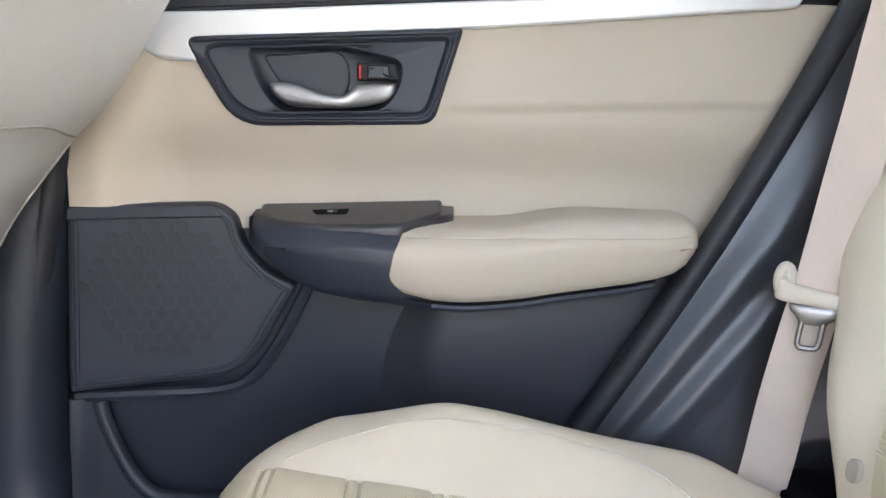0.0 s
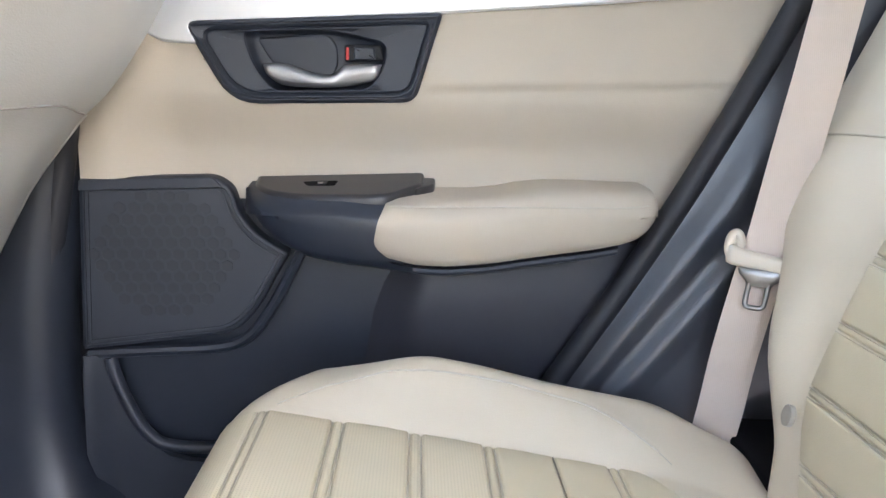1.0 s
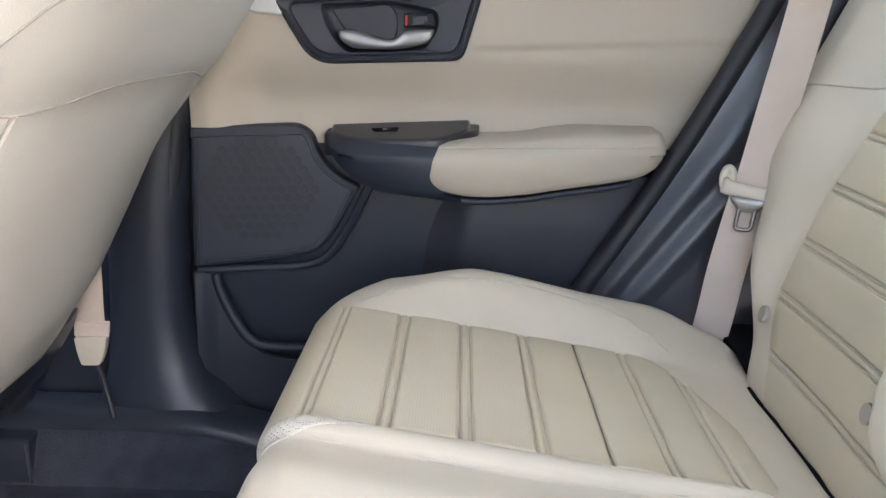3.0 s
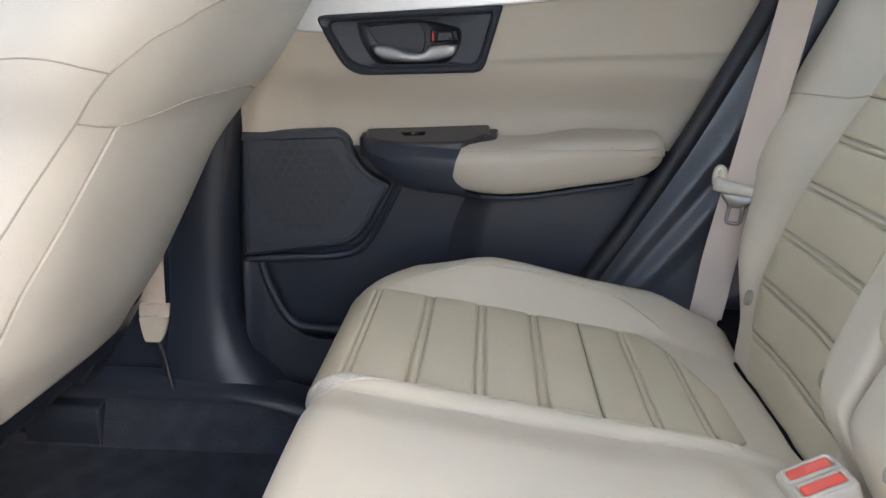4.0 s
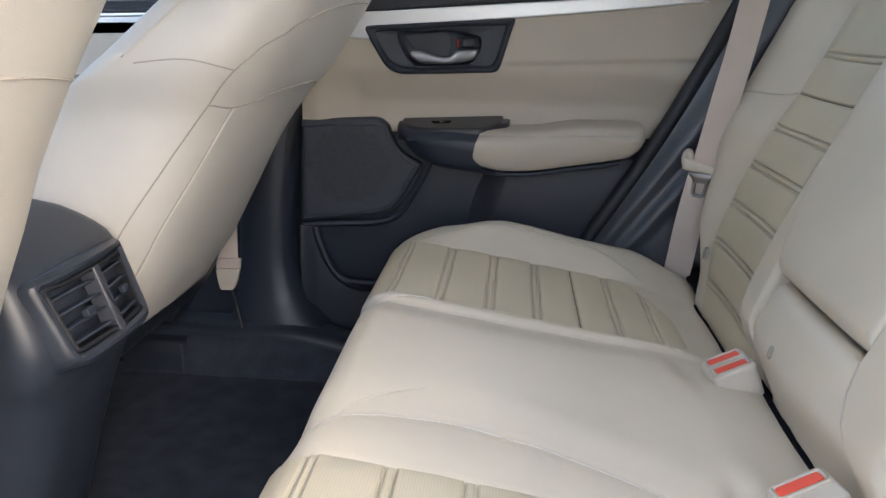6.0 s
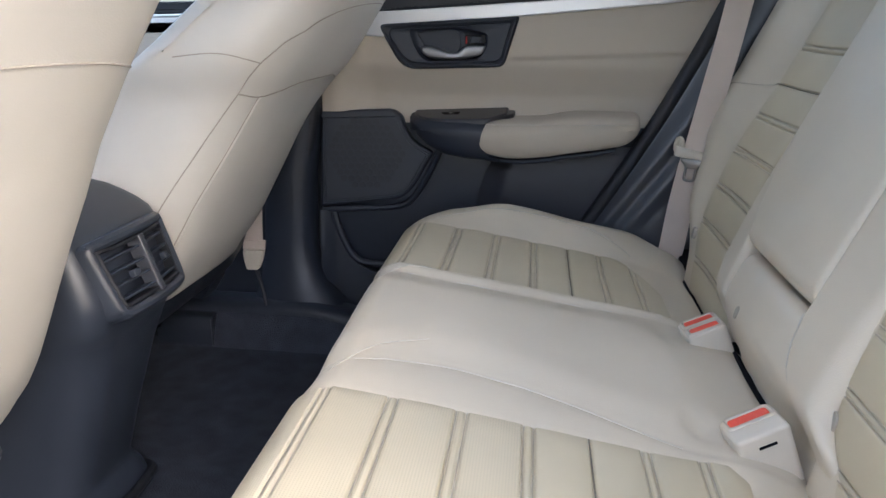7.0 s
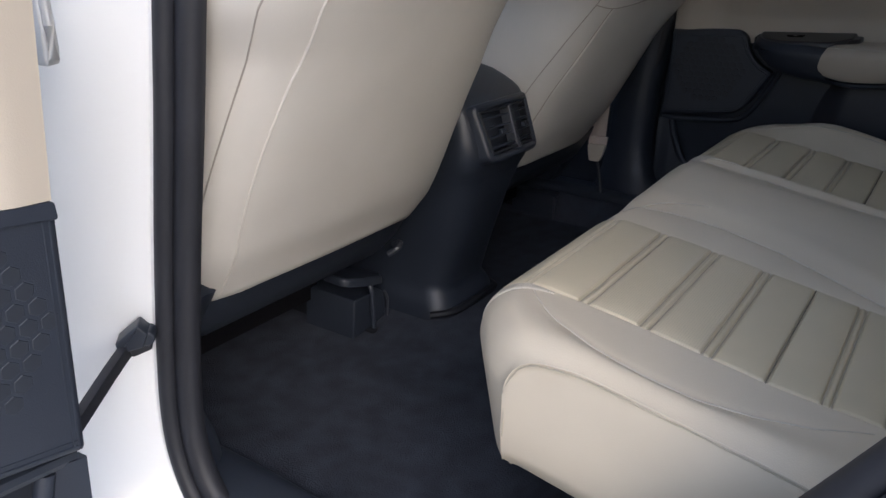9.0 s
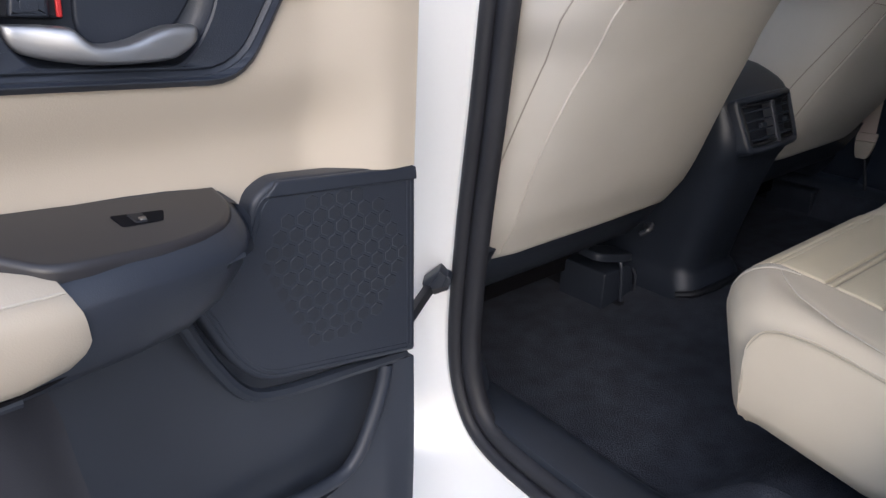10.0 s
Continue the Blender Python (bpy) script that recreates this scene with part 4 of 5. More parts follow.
for s in (1, -1):
    b, names = strips(PAIRS, -0.180, 0.264, single=(0.120,))
    inner = lambda q, s=s: s * insert_in(q)
    outer = lambda q, s=s: s * insert_out(q, s)
    mats = [PERFORATED if bb[0] < 0.06 else INSERT for bb in b]
    mats[0] = PERFORATED
    inserts(cushion, seat, b, inner, outer, mats, names)
    # a sliver of mesh cloth at one front corner of each insert
    if s > 0:
        wide = lambda q: 0.005 + 0.033 * smooth(-0.040, -0.160, q)
        edges = (lambda q: insert_in(q) - 0.001 - wide(q), lambda q: insert_in(q) - 0.001)
    else:
        wide = lambda q: 0.005 + 0.024 * smooth(-0.060, -0.140, q)
        edges = (lambda q: -insert_out(q, -1) - 0.001, lambda q: -insert_out(q, -1) - 0.001 - wide(q))
    part("front_mesh", patch(cushion, -0.188, -0.050 if s > 0 else -0.070, edges[0], edges[1], 24, 8, 0.0010, 0.002, 0.003), MESHCLOTH, seat, "coarse beige mesh cloth at the front corner", angle=70)
    up = lambda q, y, h=0.0008: cushion(q, y) + Vector((0, 0, h))
    part("bolster_seam", tube([up(q, s * (crease_out(q, s) + 0.0005), 0.0006) for q in np.linspace(-0.092, 0.230 if s > 0 else 0.215, 60)], lambda t: 0.0010 * math.sin(math.pi * (0.06 + 0.88 * t)) ** 0.4, 6), STITCH, seat)
    part("inner_seam", tube([up(q, s * crease_in(q, s), 0.0005) for q in np.linspace(-0.15, 0.21, 44)], 0.0007, 6), STITCH, seat)
    if s < 0:
        part("inner_seam", tube([up(x, y, 0.0005) for x, y, _ in curve([(-0.112, -0.158, 0), (-0.100, -0.134, 0), (-0.086, -0.106, 0), (-0.066, -0.083, 0), (-0.030, -0.060, 0)], 8)], lambda t: 0.0008 * math.sin(math.pi * (0.08 + 0.84 * t)) ** 0.5, 6), STITCH, seat)
    side = [cushion(q, s * 0.5772) for q in np.linspace(0.25, -0.26, 70) if cushion(q, s * 0.5772).z > 0.664]
    part("side_piping", tube(side, 0.0012, 8), LEATHER, seat)
    part("piping_seam", tube([p + Vector((0.0, s * 0.0014, -0.0022 if p.z > 0.72 else -0.0004)) + Vector((0.0018 if p.z < 0.745 else 0.0, 0, 0)) for p in side], 0.0008, 6), SEAM, seat)

# ---- rear seat backrests ----
UPX, UPZ = math.sin(radians(25)), math.cos(radians(25))


def back_at(q, y, n):
    """A point of the rear backrests: q along the slope from 0.76 m up, n towards the front."""
    lean = 0.0 if q > 0 else 0.10 * q
    return Vector((0.335 + UPX * q - UPZ * (n + lean), y, 0.76 + UPZ * q + UPX * n))


def panel_out(q):
    return table(q, (-0.10, -0.04, 0.0, 0.033, 0.30, 0.45), (0.405, 0.432, 0.452, 0.461, 0.463, 0.458))


def edge_out(q):
    """Outer edge of the backrest: narrow at the foot, full at the shoulder."""
    return table(q, (-0.12, -0.03, 0.0, 0.03, 0.09, 0.13, 0.20, 0.25, 0.40, 0.56), (0.476, 0.498, 0.514, 0.528, 0.554, 0.580, 0.618, 0.636, 0.645, 0.62))


def back_relief(q, y):
    a = abs(y)
    po, eo = panel_out(q), edge_out(q)
    n = table(q, (-0.12, -0.05, 0.0, 0.033, 0.095, 0.158, 0.22, 0.277, 0.40, 0.56), (-0.026, -0.012, -0.003, 0.006, 0.015, 0.020, 0.018, 0.013, 0.012, 0.014))
    n += 0.031 * smooth(po + 0.004, po + 0.70 * (eo - po), a) * smooth(-0.05, 0.12, q) * (1 - 0.42 * math.exp(-((q - 0.115) / 0.055) ** 2))
    n -= 0.006 * smooth(0.23, 0.31, a) * smooth(po, 0.38, a)
    return n - 0.034 * smooth(0.178, 0.150, a)


def S_back(q, y):
    return back_at(q, y, back_relief(q, y))


def far_in(q):
    """Inner edge of the insert beside the closed door."""
    return table(q, (-0.10, -0.035, -0.023, 0.03, 0.09, 0.16, 0.45), (0.150, 0.163, 0.190, 0.228, 0.241, 0.247, 0.255))


def near_in(q):
    """Inner edge of the insert beside the open door."""
    return table(q, (-0.10, -0.05, -0.024, 0.0, 0.06, 0.45), (0.245, 0.235, 0.222, 0.189, 0.184, 0.192))


def insert_dip(q, y, inner):
    """How far the cover dips under the insert panels of a backrest."""
    i, o = inner(q), panel_out(q) - 0.002
    return 0.0026 * smooth(i - 0.002, i + 0.007, y) * smooth(o + 0.002, o - 0.007, y) * smooth(-0.088, -0.078, q) * smooth(0.434, 0.424, q)


def back_mesh(s, y0, q0, q1, ny, nq, bed, thick=0.09):
    bm = bmesh.new()
    rim = 0.022
    rows, backs = [], []
    for i in range(nq + 1):
        q = lerp(q0, q1, i / nq)
        eo = edge_out(q)
        row, brow = [], []
        for j in range(ny + 1):
            y = lerp(y0, eo, 1 - (1 - j / ny) ** 1.4)
            d = min(q1 - q, eo - y, q - q0)
            roll = rim * (1 - math.sqrt(max(0, 1 - (1 - min(1, d / rim)) ** 2)))
            row.append(bm.verts.new(back_at(q, s * y, back_relief(q, y) - roll - bed(q, y))))
            brow.append(bm.verts.new(back_at(q, s * y, -thick)))
        rows.append(row)
        backs.append(brow)
    for R in (rows, backs):
        for r, t in zip(R, R[1:]):
            for j in range(ny):
                bm.faces.new((r[j], r[j + 1], t[j + 1], t[j]))
    edge = [(0, j) for j in range(ny)] + [(i, ny) for i in range(nq)] + [(nq, j) for j in range(ny, 0, -1)] + [(i, 0) for i in range(nq, 0, -1)]
    for k in range(len(edge)):
        (a, b), (c, d) = edge[k], edge[(k + 1) % len(edge)]
        bm.faces.new((rows[a][b], rows[c][d], backs[c][d], backs[a][b]))
    return bm


BACK_PAIRS = (-0.029, 0.033, 0.095, 0.158, 0.220, 0.277, 0.340)


def button(owner, q, y, S, r=0.0085):
    c = S(q, y)
    u = Vector((0, 1, 0))
    v = (S(q + 0.004, y) - S(q - 0.004, y)).normalized()
    pl = on_plane(c, u, v, -u.cross(v))
    ring = [Vector((0.85 * r * math.cos(2 * math.pi * k / 20), r * math.sin(2 * math.pi * k / 20))) for k in range(20)]
    part("child_seat_button", slab(ring, pl, -0.004, 0.0010, 0.0008), BUTTON, owner, "round anchor button")


far_back = part("backrest", back_mesh(1, 0.150, -0.115, 0.56, 70, 90, lambda q, y: insert_dip(q, y, far_in)), LEATHER, bench, angle=60)
near_back = part("backrest", back_mesh(-1, -0.145, -0.115, 0.56, 100, 90, lambda q, y: insert_dip(q, y, near_in)), LEATHER, bench, angle=60)
for s, owner, rim_in in ((1, far_back, far_in), (-1, near_back, near_in)):
    b, names = strips(BACK_PAIRS, -0.085, 0.43, single=(0.277,))
    inner = lambda q, s=s, f=rim_in: s * f(q)
    outer = lambda q, s=s: s * (panel_out(q) - 0.002)
    inserts(S_back, owner, b, inner, outer, [INSERT for bb in b], names)
    for a in (0.470, 0.240 if s > 0 else 0.190):
        button(owner, 0.003, s * a, lambda q, y: back_at(q, y, back_relief(q, y) + 0.0035), r=0.010)
    part("bolster_seam", tube([S_back(q, y * s) + Vector((-0.0006, 0, 0.0003)) for q, y, _ in curve([(0.240, 0.632, 0), (0.250, 0.60, 0), (0.256, 0.56, 0), (0.266, 0.507, 0), (0.277, 0.464, 0)], 6)], 0.0011, 6), SEAM, owner)


# the centre section: lower roll, folding armrest and the borders beside it
def pillow(q0, q1, y0f, y1f, n_out, nq=30, ny=28, rim=(0.03, 0.03, 0.03, 0.03), thick=0.06):
    """A padded cushion on the backrest slope; rim: how widely its lower, upper and two side edges roll."""
    bm = bmesh.new()
    rows = []
    for i in range(nq + 1):
        q = lerp(q0, q1, 0.5 - 0.5 * math.cos(math.pi * i / nq))
        a, b = y0f(q), y1f(q)
        row = []
        for j in range(ny + 1):
            y = lerp(a, b, 0.5 - 0.5 * math.cos(math.pi * j / ny))
            drop = 0
            for d, r in zip((q - q0, q1 - q, y - a, b - y), rim):
                drop = max(drop, r * (1 - math.sqrt(max(0, 1 - (1 - min(1, d / r)) ** 2))))
            row.append(bm.verts.new(back_at(q, y, n_out(q, y) - drop)))
        rows.append(row)
    for r, s in zip(rows, rows[1:]):
        for j in range(ny):
            bm.faces.new((r[j], r[j + 1], s[j + 1], s[j]))
    ext = bmesh.ops.extrude_edge_only(bm, edges=[e for e in bm.edges if e.is_boundary])
    for v in ext["geom"]:
        if isinstance(v, bmesh.types.BMVert):
            v.co += Vector((UPZ, 0, -UPX)) * thick
    bmesh.ops.contextual_create(bm, geom=[e for e in bm.edges if e.is_boundary])
    return bm


arm_near = lambda q: table(q, (0.064, 0.11, 0.224, 0.55), (-0.083, -0.080, -0.072, -0.062))
arm_far = lambda q: table(q, (0.064, 0.118, 0.16, 0.205, 0.276, 0.55), (0.168, 0.206, 0.226, 0.240, 0.246, 0.246))
roll_near = lambda q: table(q, (-0.09, -0.030, -0.015, 0.0, 0.01, 0.03, 0.064), (-0.205, -0.178, -0.150, -0.126, -0.110, -0.094, -0.082))
roll_far = lambda q: table(q, (-0.09, -0.045, -0.023, 0.01, 0.064), (0.075, 0.095, 0.128, 0.156, 0.160))
tuck = lambda q: 0.040 * smooth(0.004, -0.062, q)
roll_n = lambda q, y: 0.034 - 0.45 * (y - 0.03) ** 2 - tuck(q)
border_n = lambda q, y: roll_n(q, -0.085) - 0.06 * max(0.0, -0.085 - y)
part("lower_roll", pillow(-0.085, 0.063, lambda q: roll_near(q) + 0.0006, roll_far, roll_n, rim=(0.020, 0.024, 0.0022, 0.034)), LEATHER, near_back, "padded roll below the centre armrest", angle=70)
part("centre_armrest", pillow(0.067, 0.55, arm_near, arm_far, lambda q, y: 0.036 - 0.25 * (y - 0.06) ** 2, rim=(0.024, 0.03, 0.007, 0.024)), LEATHER, near_back, "folded-up centre armrest", angle=70)
part("border", pillow(-0.085, 0.55, lambda q: -near_in(q) - 0.001, lambda q: roll_near(q) - 0.0006 if q < 0.064 else arm_near(q) - 0.001, border_n, nq=60, rim=(0.016, 0.026, 0.022, 0.0022)), LEATHER, near_back, angle=70)
part("border", pillow(-0.060, 0.55, lambda q: table(q, (-0.06, -0.01, 0.005, 0.061, 0.118, 0.55), (0.105, 0.135, 0.150, 0.166, 0.185, 0.200)), lambda q: far_in(q) + 0.001, lambda q, y: 0.025 - tuck(q), nq=60, rim=(0.016, 0.026, 0.012, 0.018)), LEATHER, far_back, angle=70)
button(near_back, 0.002, 0.050, lambda q, y: back_at(q, y, roll_n(q, y) - 0.0008), r=0.008)
part("roll_seam", tube([back_at(q, roll_near(q), roll_n(q, roll_near(q)) + 0.0002) for q in np.linspace(-0.060, 0.060, 30)], 0.0009, 6), STITCH, near_back)
part("armrest_seam", tube([back_at(q, arm_near(q) + 0.011, 0.0305) for q in np.linspace(0.085, 0.50, 30)], 0.0008, 6), STITCH, near_back)


def crease_line(S, ys):
    """Where a backrest meets the cushion."""
    out = []
    for y in ys:
        best = min((abs(S(q, y).z - cushion(S(q, y).x, y).z), q) for q in np.linspace(-0.11, 0.02, 66))
        out.append(S(best[1], y) + Vector((-0.003, 0, 0.0015)))
    return out


S_roll = lambda q, y: back_at(q, y, roll_n(q, y))
# black tubes stand in for the shade in the crease above the cushion
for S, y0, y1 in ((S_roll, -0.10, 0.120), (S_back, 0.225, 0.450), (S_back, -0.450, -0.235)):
    part("crease_shade", tube(curve(crease_line(S, np.linspace(y0, y1, 9)), 4), lambda t: 0.0045 * math.sin(math.pi * (0.12 + 0.76 * t)) ** 0.6, 8), GROOVE, bench)

# ---- belts and buckles at the rear seat ----
belt = thing("rear_seat_belt", (0.32, 0.60, 0.66), "beige webbing belt hanging slack beside the rear seat", "seat belt")
path = curve([(0.306, 0.600, 0.600), (0.320, 0.588, 0.70), (0.328, 0.582, 0.78), (0.340, 0.577, 0.86), (0.349, 0.577, 0.90), (0.369, 0.585, 1.0), (0.388, 0.592, 1.095), (0.412, 0.60, 1.25), (0.41, 0.61, 1.36)], 8)
part("webbing", ribbon(path, (0.93, -0.36, -0.06), 0.0455, 0.0016), WEB, belt)
part("webbing_return", ribbon([p + Vector((0.002, 0.006, 0)) for p in path[26:]], (0.93, -0.36, -0.06), 0.043, 0.0016), WEB, belt)
K = on_plane((0.344, 0.574, 0.886), (0.93, -0.36, -0.02), (0.14, 0.06, 0.99), (-0.36, -0.93, 0.05))


def oval_bar(stations, n=20):
    """A bar in the belt's plane: stations of place along u, middle and half height in v, inner and outer face."""
    loops = []
    for u, v, h, d0, d1 in stations:
        ring = [(math.cos(2 * math.pi * k / n), math.sin(2 * math.pi * k / n)) for k in range(n)]
        loops.append([K(u, v + h * math.copysign(abs(c) ** 0.55, c), (d0 + d1) / 2 + (d1 - d0) / 2 * math.copysign(abs(e) ** 0.55, e)) for c, e in ring])
    return loft(loops)


part("keeper", oval_bar([(-0.036, 0.001, 0.007, -0.003, 0.004), (-0.035, 0.001, 0.0095, -0.006, 0.008), (-0.030, 0.000, 0.0105, -0.007, 0.010), (-0.018, -0.003, 0.0088, -0.007, 0.0095), (0.0, -0.005, 0.0082, -0.007, 0.0095),
                         (0.018, -0.0075, 0.0085, -0.007, 0.0095), (0.029, -0.010, 0.0095, -0.007, 0.009), (0.033, -0.011, 0.0085, -0.005, 0.007), (0.034, -0.011, 0.006, -0.003, 0.004)]), BEIGEPLASTIC, belt, "moulded beige belt stop", angle=70)
part("keeper_loop", tube([K(-0.030 + 0.0055 * math.cos(a) - 0.001 * math.sin(a), 0.009 + 0.0125 * math.sin(a), 0.002) for a in np.linspace(0, 2 * math.pi, 24, endpoint=False)], 0.0046, 10, closed=True, up=(0.36, 0.93, 0)), BEIGEPLASTIC, belt, angle=70)
part("keeper_fill", oval_bar([(-0.033, 0.009, 0.007, -0.002, 0.0035), (-0.030, 0.009, 0.011, -0.002, 0.0045), (-0.026, 0.009, 0.007, -0.002, 0.0035)]), BEIGEPLASTIC, belt, angle=70)
tg = part("tongue", tube(curve([K(u, v, 0.005) for u, v in ((-0.009, -0.024), (-0.009, -0.045), (-0.008, -0.049), (-0.005, -0.051), (0.005, -0.051), (0.008, -0.049), (0.009, -0.045), (0.009, -0.026))], 4), 0.0026, 10), CHROME, belt, "polished steel belt tongue", angle=70)
grip = []
for v, u0, u1, t in ((-0.010, -0.021, 0.027, 0.003), (-0.013, -0.0225, 0.027, 0.0055), (-0.018, -0.0205, 0.025, 0.006), (-0.0225, -0.0155, 0.0185, 0.0055), (-0.026, -0.0125, 0.0135, 0.0045), (-0.0295, -0.0115, 0.012, 0.003)):
    grip.append([K((u0 + u1) / 2 + (u1 - u0) / 2 * math.copysign(abs(math.cos(a)) ** 0.5, math.cos(a)), v - 0.06 * (u0 + u1) / 2, 0.0045 + t * math.copysign(abs(math.sin(a)) ** 0.8, math.sin(a)) * 0.8) for a in [2 * math.pi * k / 24 for k in range(24)]])
part("grip", loft(grip), CHROME, tg, angle=70)


def buckle(x, y, turn, double):
    label = "twin beige belt buckle with two red buttons in the seat gap" if double else "beige belt buckle with a red button in the seat gap"
    ob = thing("belt_buckle", (x, y, 0.69), label, "belt buckle", "rear buckles")
    M = Matrix.Translation((x, y, 0.730)) @ Matrix.Rotation(radians(turn), 4, "Z") @ Matrix.Rotation(radians(-22), 4, "Y")
    pl = lambda a, b, d: M @ Vector((a, b, d))
    w = 0.026 if not double else 0.030
    e = 0.0275 if not double else 0.0255
    part("housing", slab(rounded([(-e, -w), (e, -w), (e, 0.017), (-e, 0.017)], 0.006), pl, -0.055, 0.0085, 0.004, 4), BEIGEPLASTIC, ob)
    for c, h in ((-0.0185, 0.0072), (0.0040, 0.0072)) if double else ((0.005, 0.0070),):
        part("button_rim", frame_slab(rounded([(0.003 - e, c - h - 0.0026), (e - 0.003, c - h - 0.0026), (e - 0.003, c + h + 0.0026), (0.003 - e, c + h + 0.0026)], 0.005), rounded([(0.0065 - e, c - h), (e - 0.0065, c - h), (e - 0.0065, c + h), (0.0065 - e, c + h)], 0.004), pl, 0.004, 0.0112, 0.0012, 48), BEIGEPLASTIC, ob)
        part("release_button", slab(rounded([(0.007 - e, c - h), (e - 0.007, c - h), (e - 0.007, c + h), (0.007 - e, c + h)], 0.004), pl, 0.0, 0.0102, 0.0020), RED, ob, "red release button")
    if not double:
        part("mark", slab(rounded([(-0.008, -0.0065), (0.010, -0.0065), (0.010, -0.0035), (-0.008, -0.0035)], 0.0008), lambda a, b, d: pl(a, -w - d, b), -0.003, 0.0006, 0.0002), GROOVE, ob)
    return ob


buckle(0.281, 0.110, 8, True)
buckle(0.280, -0.150, 12, False)

# ---- front seats ----
SEAT_Y = 0.376
EDGE = {-1: ((0.70, 0.93), (0.78, 0.945), (0.90, 0.945), (1.0, 0.94), (1.08, 0.93), (1.16, 0.91)),
        1: ((0.70, 1.0), (0.78, 1.02), (0.849, 1.02), (0.938, 0.95), (1.012, 0.90)),
        0: ((1.012, 0.90), (1.035, 0.89), (1.052, 0.87), (1.068, 0.83), (1.084, 0.78), (1.105, 0.65), (1.12, 0.42), (1.129, 0.1), (1.134, -0.3), (1.134, -0.7), (1.13, -0.93))}


def seat_back_x(z):
    return table(z, (0.60, 0.68, 0.80, 0.90, 1.0, 1.06, 1.125, 1.20, 1.28, 1.34), (-0.556, -0.508, -0.445, -0.393, -0.338, -0.298, -0.254, -0.205, -0.172, -0.175))


def front_seat(s, label):
    ob = thing("bucket_seat", (-0.70, s * SEAT_Y, 0.47), label, "car seat", "front seats")
    cy = s * SEAT_Y

    def section(z, k=1.0):
        xb = seat_back_x(z)
        D_ = table(z, (0.60, 0.93, 0.98, 1.03, 1.08, 1.13, 1.2, 1.34), (0.20, 0.210, 0.20, 0.172, 0.143, 0.126, 0.112, 0.08))
        hw = table(z, (0.66, 0.69, 0.75, 0.85, 1.0, 1.02, 1.05, 1.08, 1.12, 1.16, 1.24, 1.30, 1.34), (0.205, 0.226, 0.250, 0.261, 0.262, 0.268, 0.278, 0.276, 0.262, 0.243, 0.208, 0.160, 0.10)) * k
        hw_in = hw if s > 0 else table(z, (0.66, 0.69, 0.72, 0.75, 0.80, 0.90, 0.95, 1.0, 1.06, 1.12, 1.20, 1.28, 1.34), (0.225, 0.258, 0.275, 0.270, 0.258, 0.232, 0.220, 0.202, 0.178, 0.162, 0.146, 0.12, 0.08)) * k
        e = 0.005 * smooth(1.0, 1.03, z) if s > 0 else 0.0
        half = [(e + 0.034, 0.0), (e + 0.033, 0.30), (e + 0.029, 0.55), (0.0225 + e, 0.74), (0.015, 0.81), (0.005, 0.88), (-0.012, 0.94), (-0.038, 0.985), (-0.075, 1.0), (-0.115, 1.01), (-D_ + 0.035, 1.02),
                (-D_ + 0.012, 1.01), (-D_, 0.93), (-D_ + 0.008, 0.82), (-D_ + 0.03, 0.65), (-D_ + 0.045, 0.4), (-D_ + 0.045, 0.0)]
        lean = 0.018 * smooth(1.03, 0.92, z) if s > 0 else 0.0
        hem = 0.018 * smooth(0.78, 0.69, z)
        right = [Vector((xb + a - lean * smooth(0.2, 0.8, w) * (1 if a > -0.1 else 0), cy + w * hw_in, z + hem * max(0, 1 - w ** 4))) for a, w in half]
        left = [Vector((xb + a, cy - w * hw, z + hem * max(0, 1 - w ** 4))) for a, w in reversed(half[1:-1])]
        return right + left
    loops = []
    for i in range(61):
        z = lerp(0.690, 1.335, i / 60)
        loops.append(section(z))
    bottom = section(0.690)
    c = sum(bottom, Vector()) / len(bottom)
    loops = [[c.lerp(p, 0.90) + Vector((-0.004, 0, -0.012)) for p in bottom], [c.lerp(p, 0.97) + Vector((-0.002, 0, -0.008)) for p in bottom]] + loops
    top = loops[-1]
    c = sum(top, Vector()) / len(top)
    loops += [[c.lerp(p, f) + Vector((0, 0, h)) for p in top] for f, h in ((0.9, 0.012), (0.6, 0.022))]
    back = part("backrest", loft(loops), FRONTLEATHER, ob, angle=70)

    def on_back(z, w):
        """A point on the backrest's surface at a height and a part of its half width, past 1 along its side."""
        loop = section(z)
        half = loop[:17]
        if w >= 0:
            ws = [0.0, 0.30, 0.55, 0.74, 0.81, 0.88, 0.94, 1.05, 1.15, 1.3, 1.5]
            pts = half[:11]
        else:
            w = -w
            ws = [0.0, 0.30, 0.55, 0.74, 0.81, 0.88, 0.94, 1.05, 1.15, 1.3, 1.5]
            pts = [loop[0]] + loop[17:][::-1][:10]
        return Vector([table(w, ws, [p[k] for p in pts]) for k in range(3)])
    def along(pts, n=8):
        """A seam over the backrest through heights and parts of the half width, just proud of the cover."""
        out = []
        for z, w, _ in curve([(z, w, 0) for z, w in pts], n):
            p = on_back(z, w)
            nrm = (on_back(z + 0.004, w) - on_back(z - 0.004, w)).cross(on_back(z, w + 0.03) - on_back(z, w - 0.03)).normalized()
            mid = Vector((seat_back_x(z) - 0.10, cy, z))
            out.append(p + nrm * (0.0004 if nrm.dot(p - mid) > 0 else -0.0004))
        return out
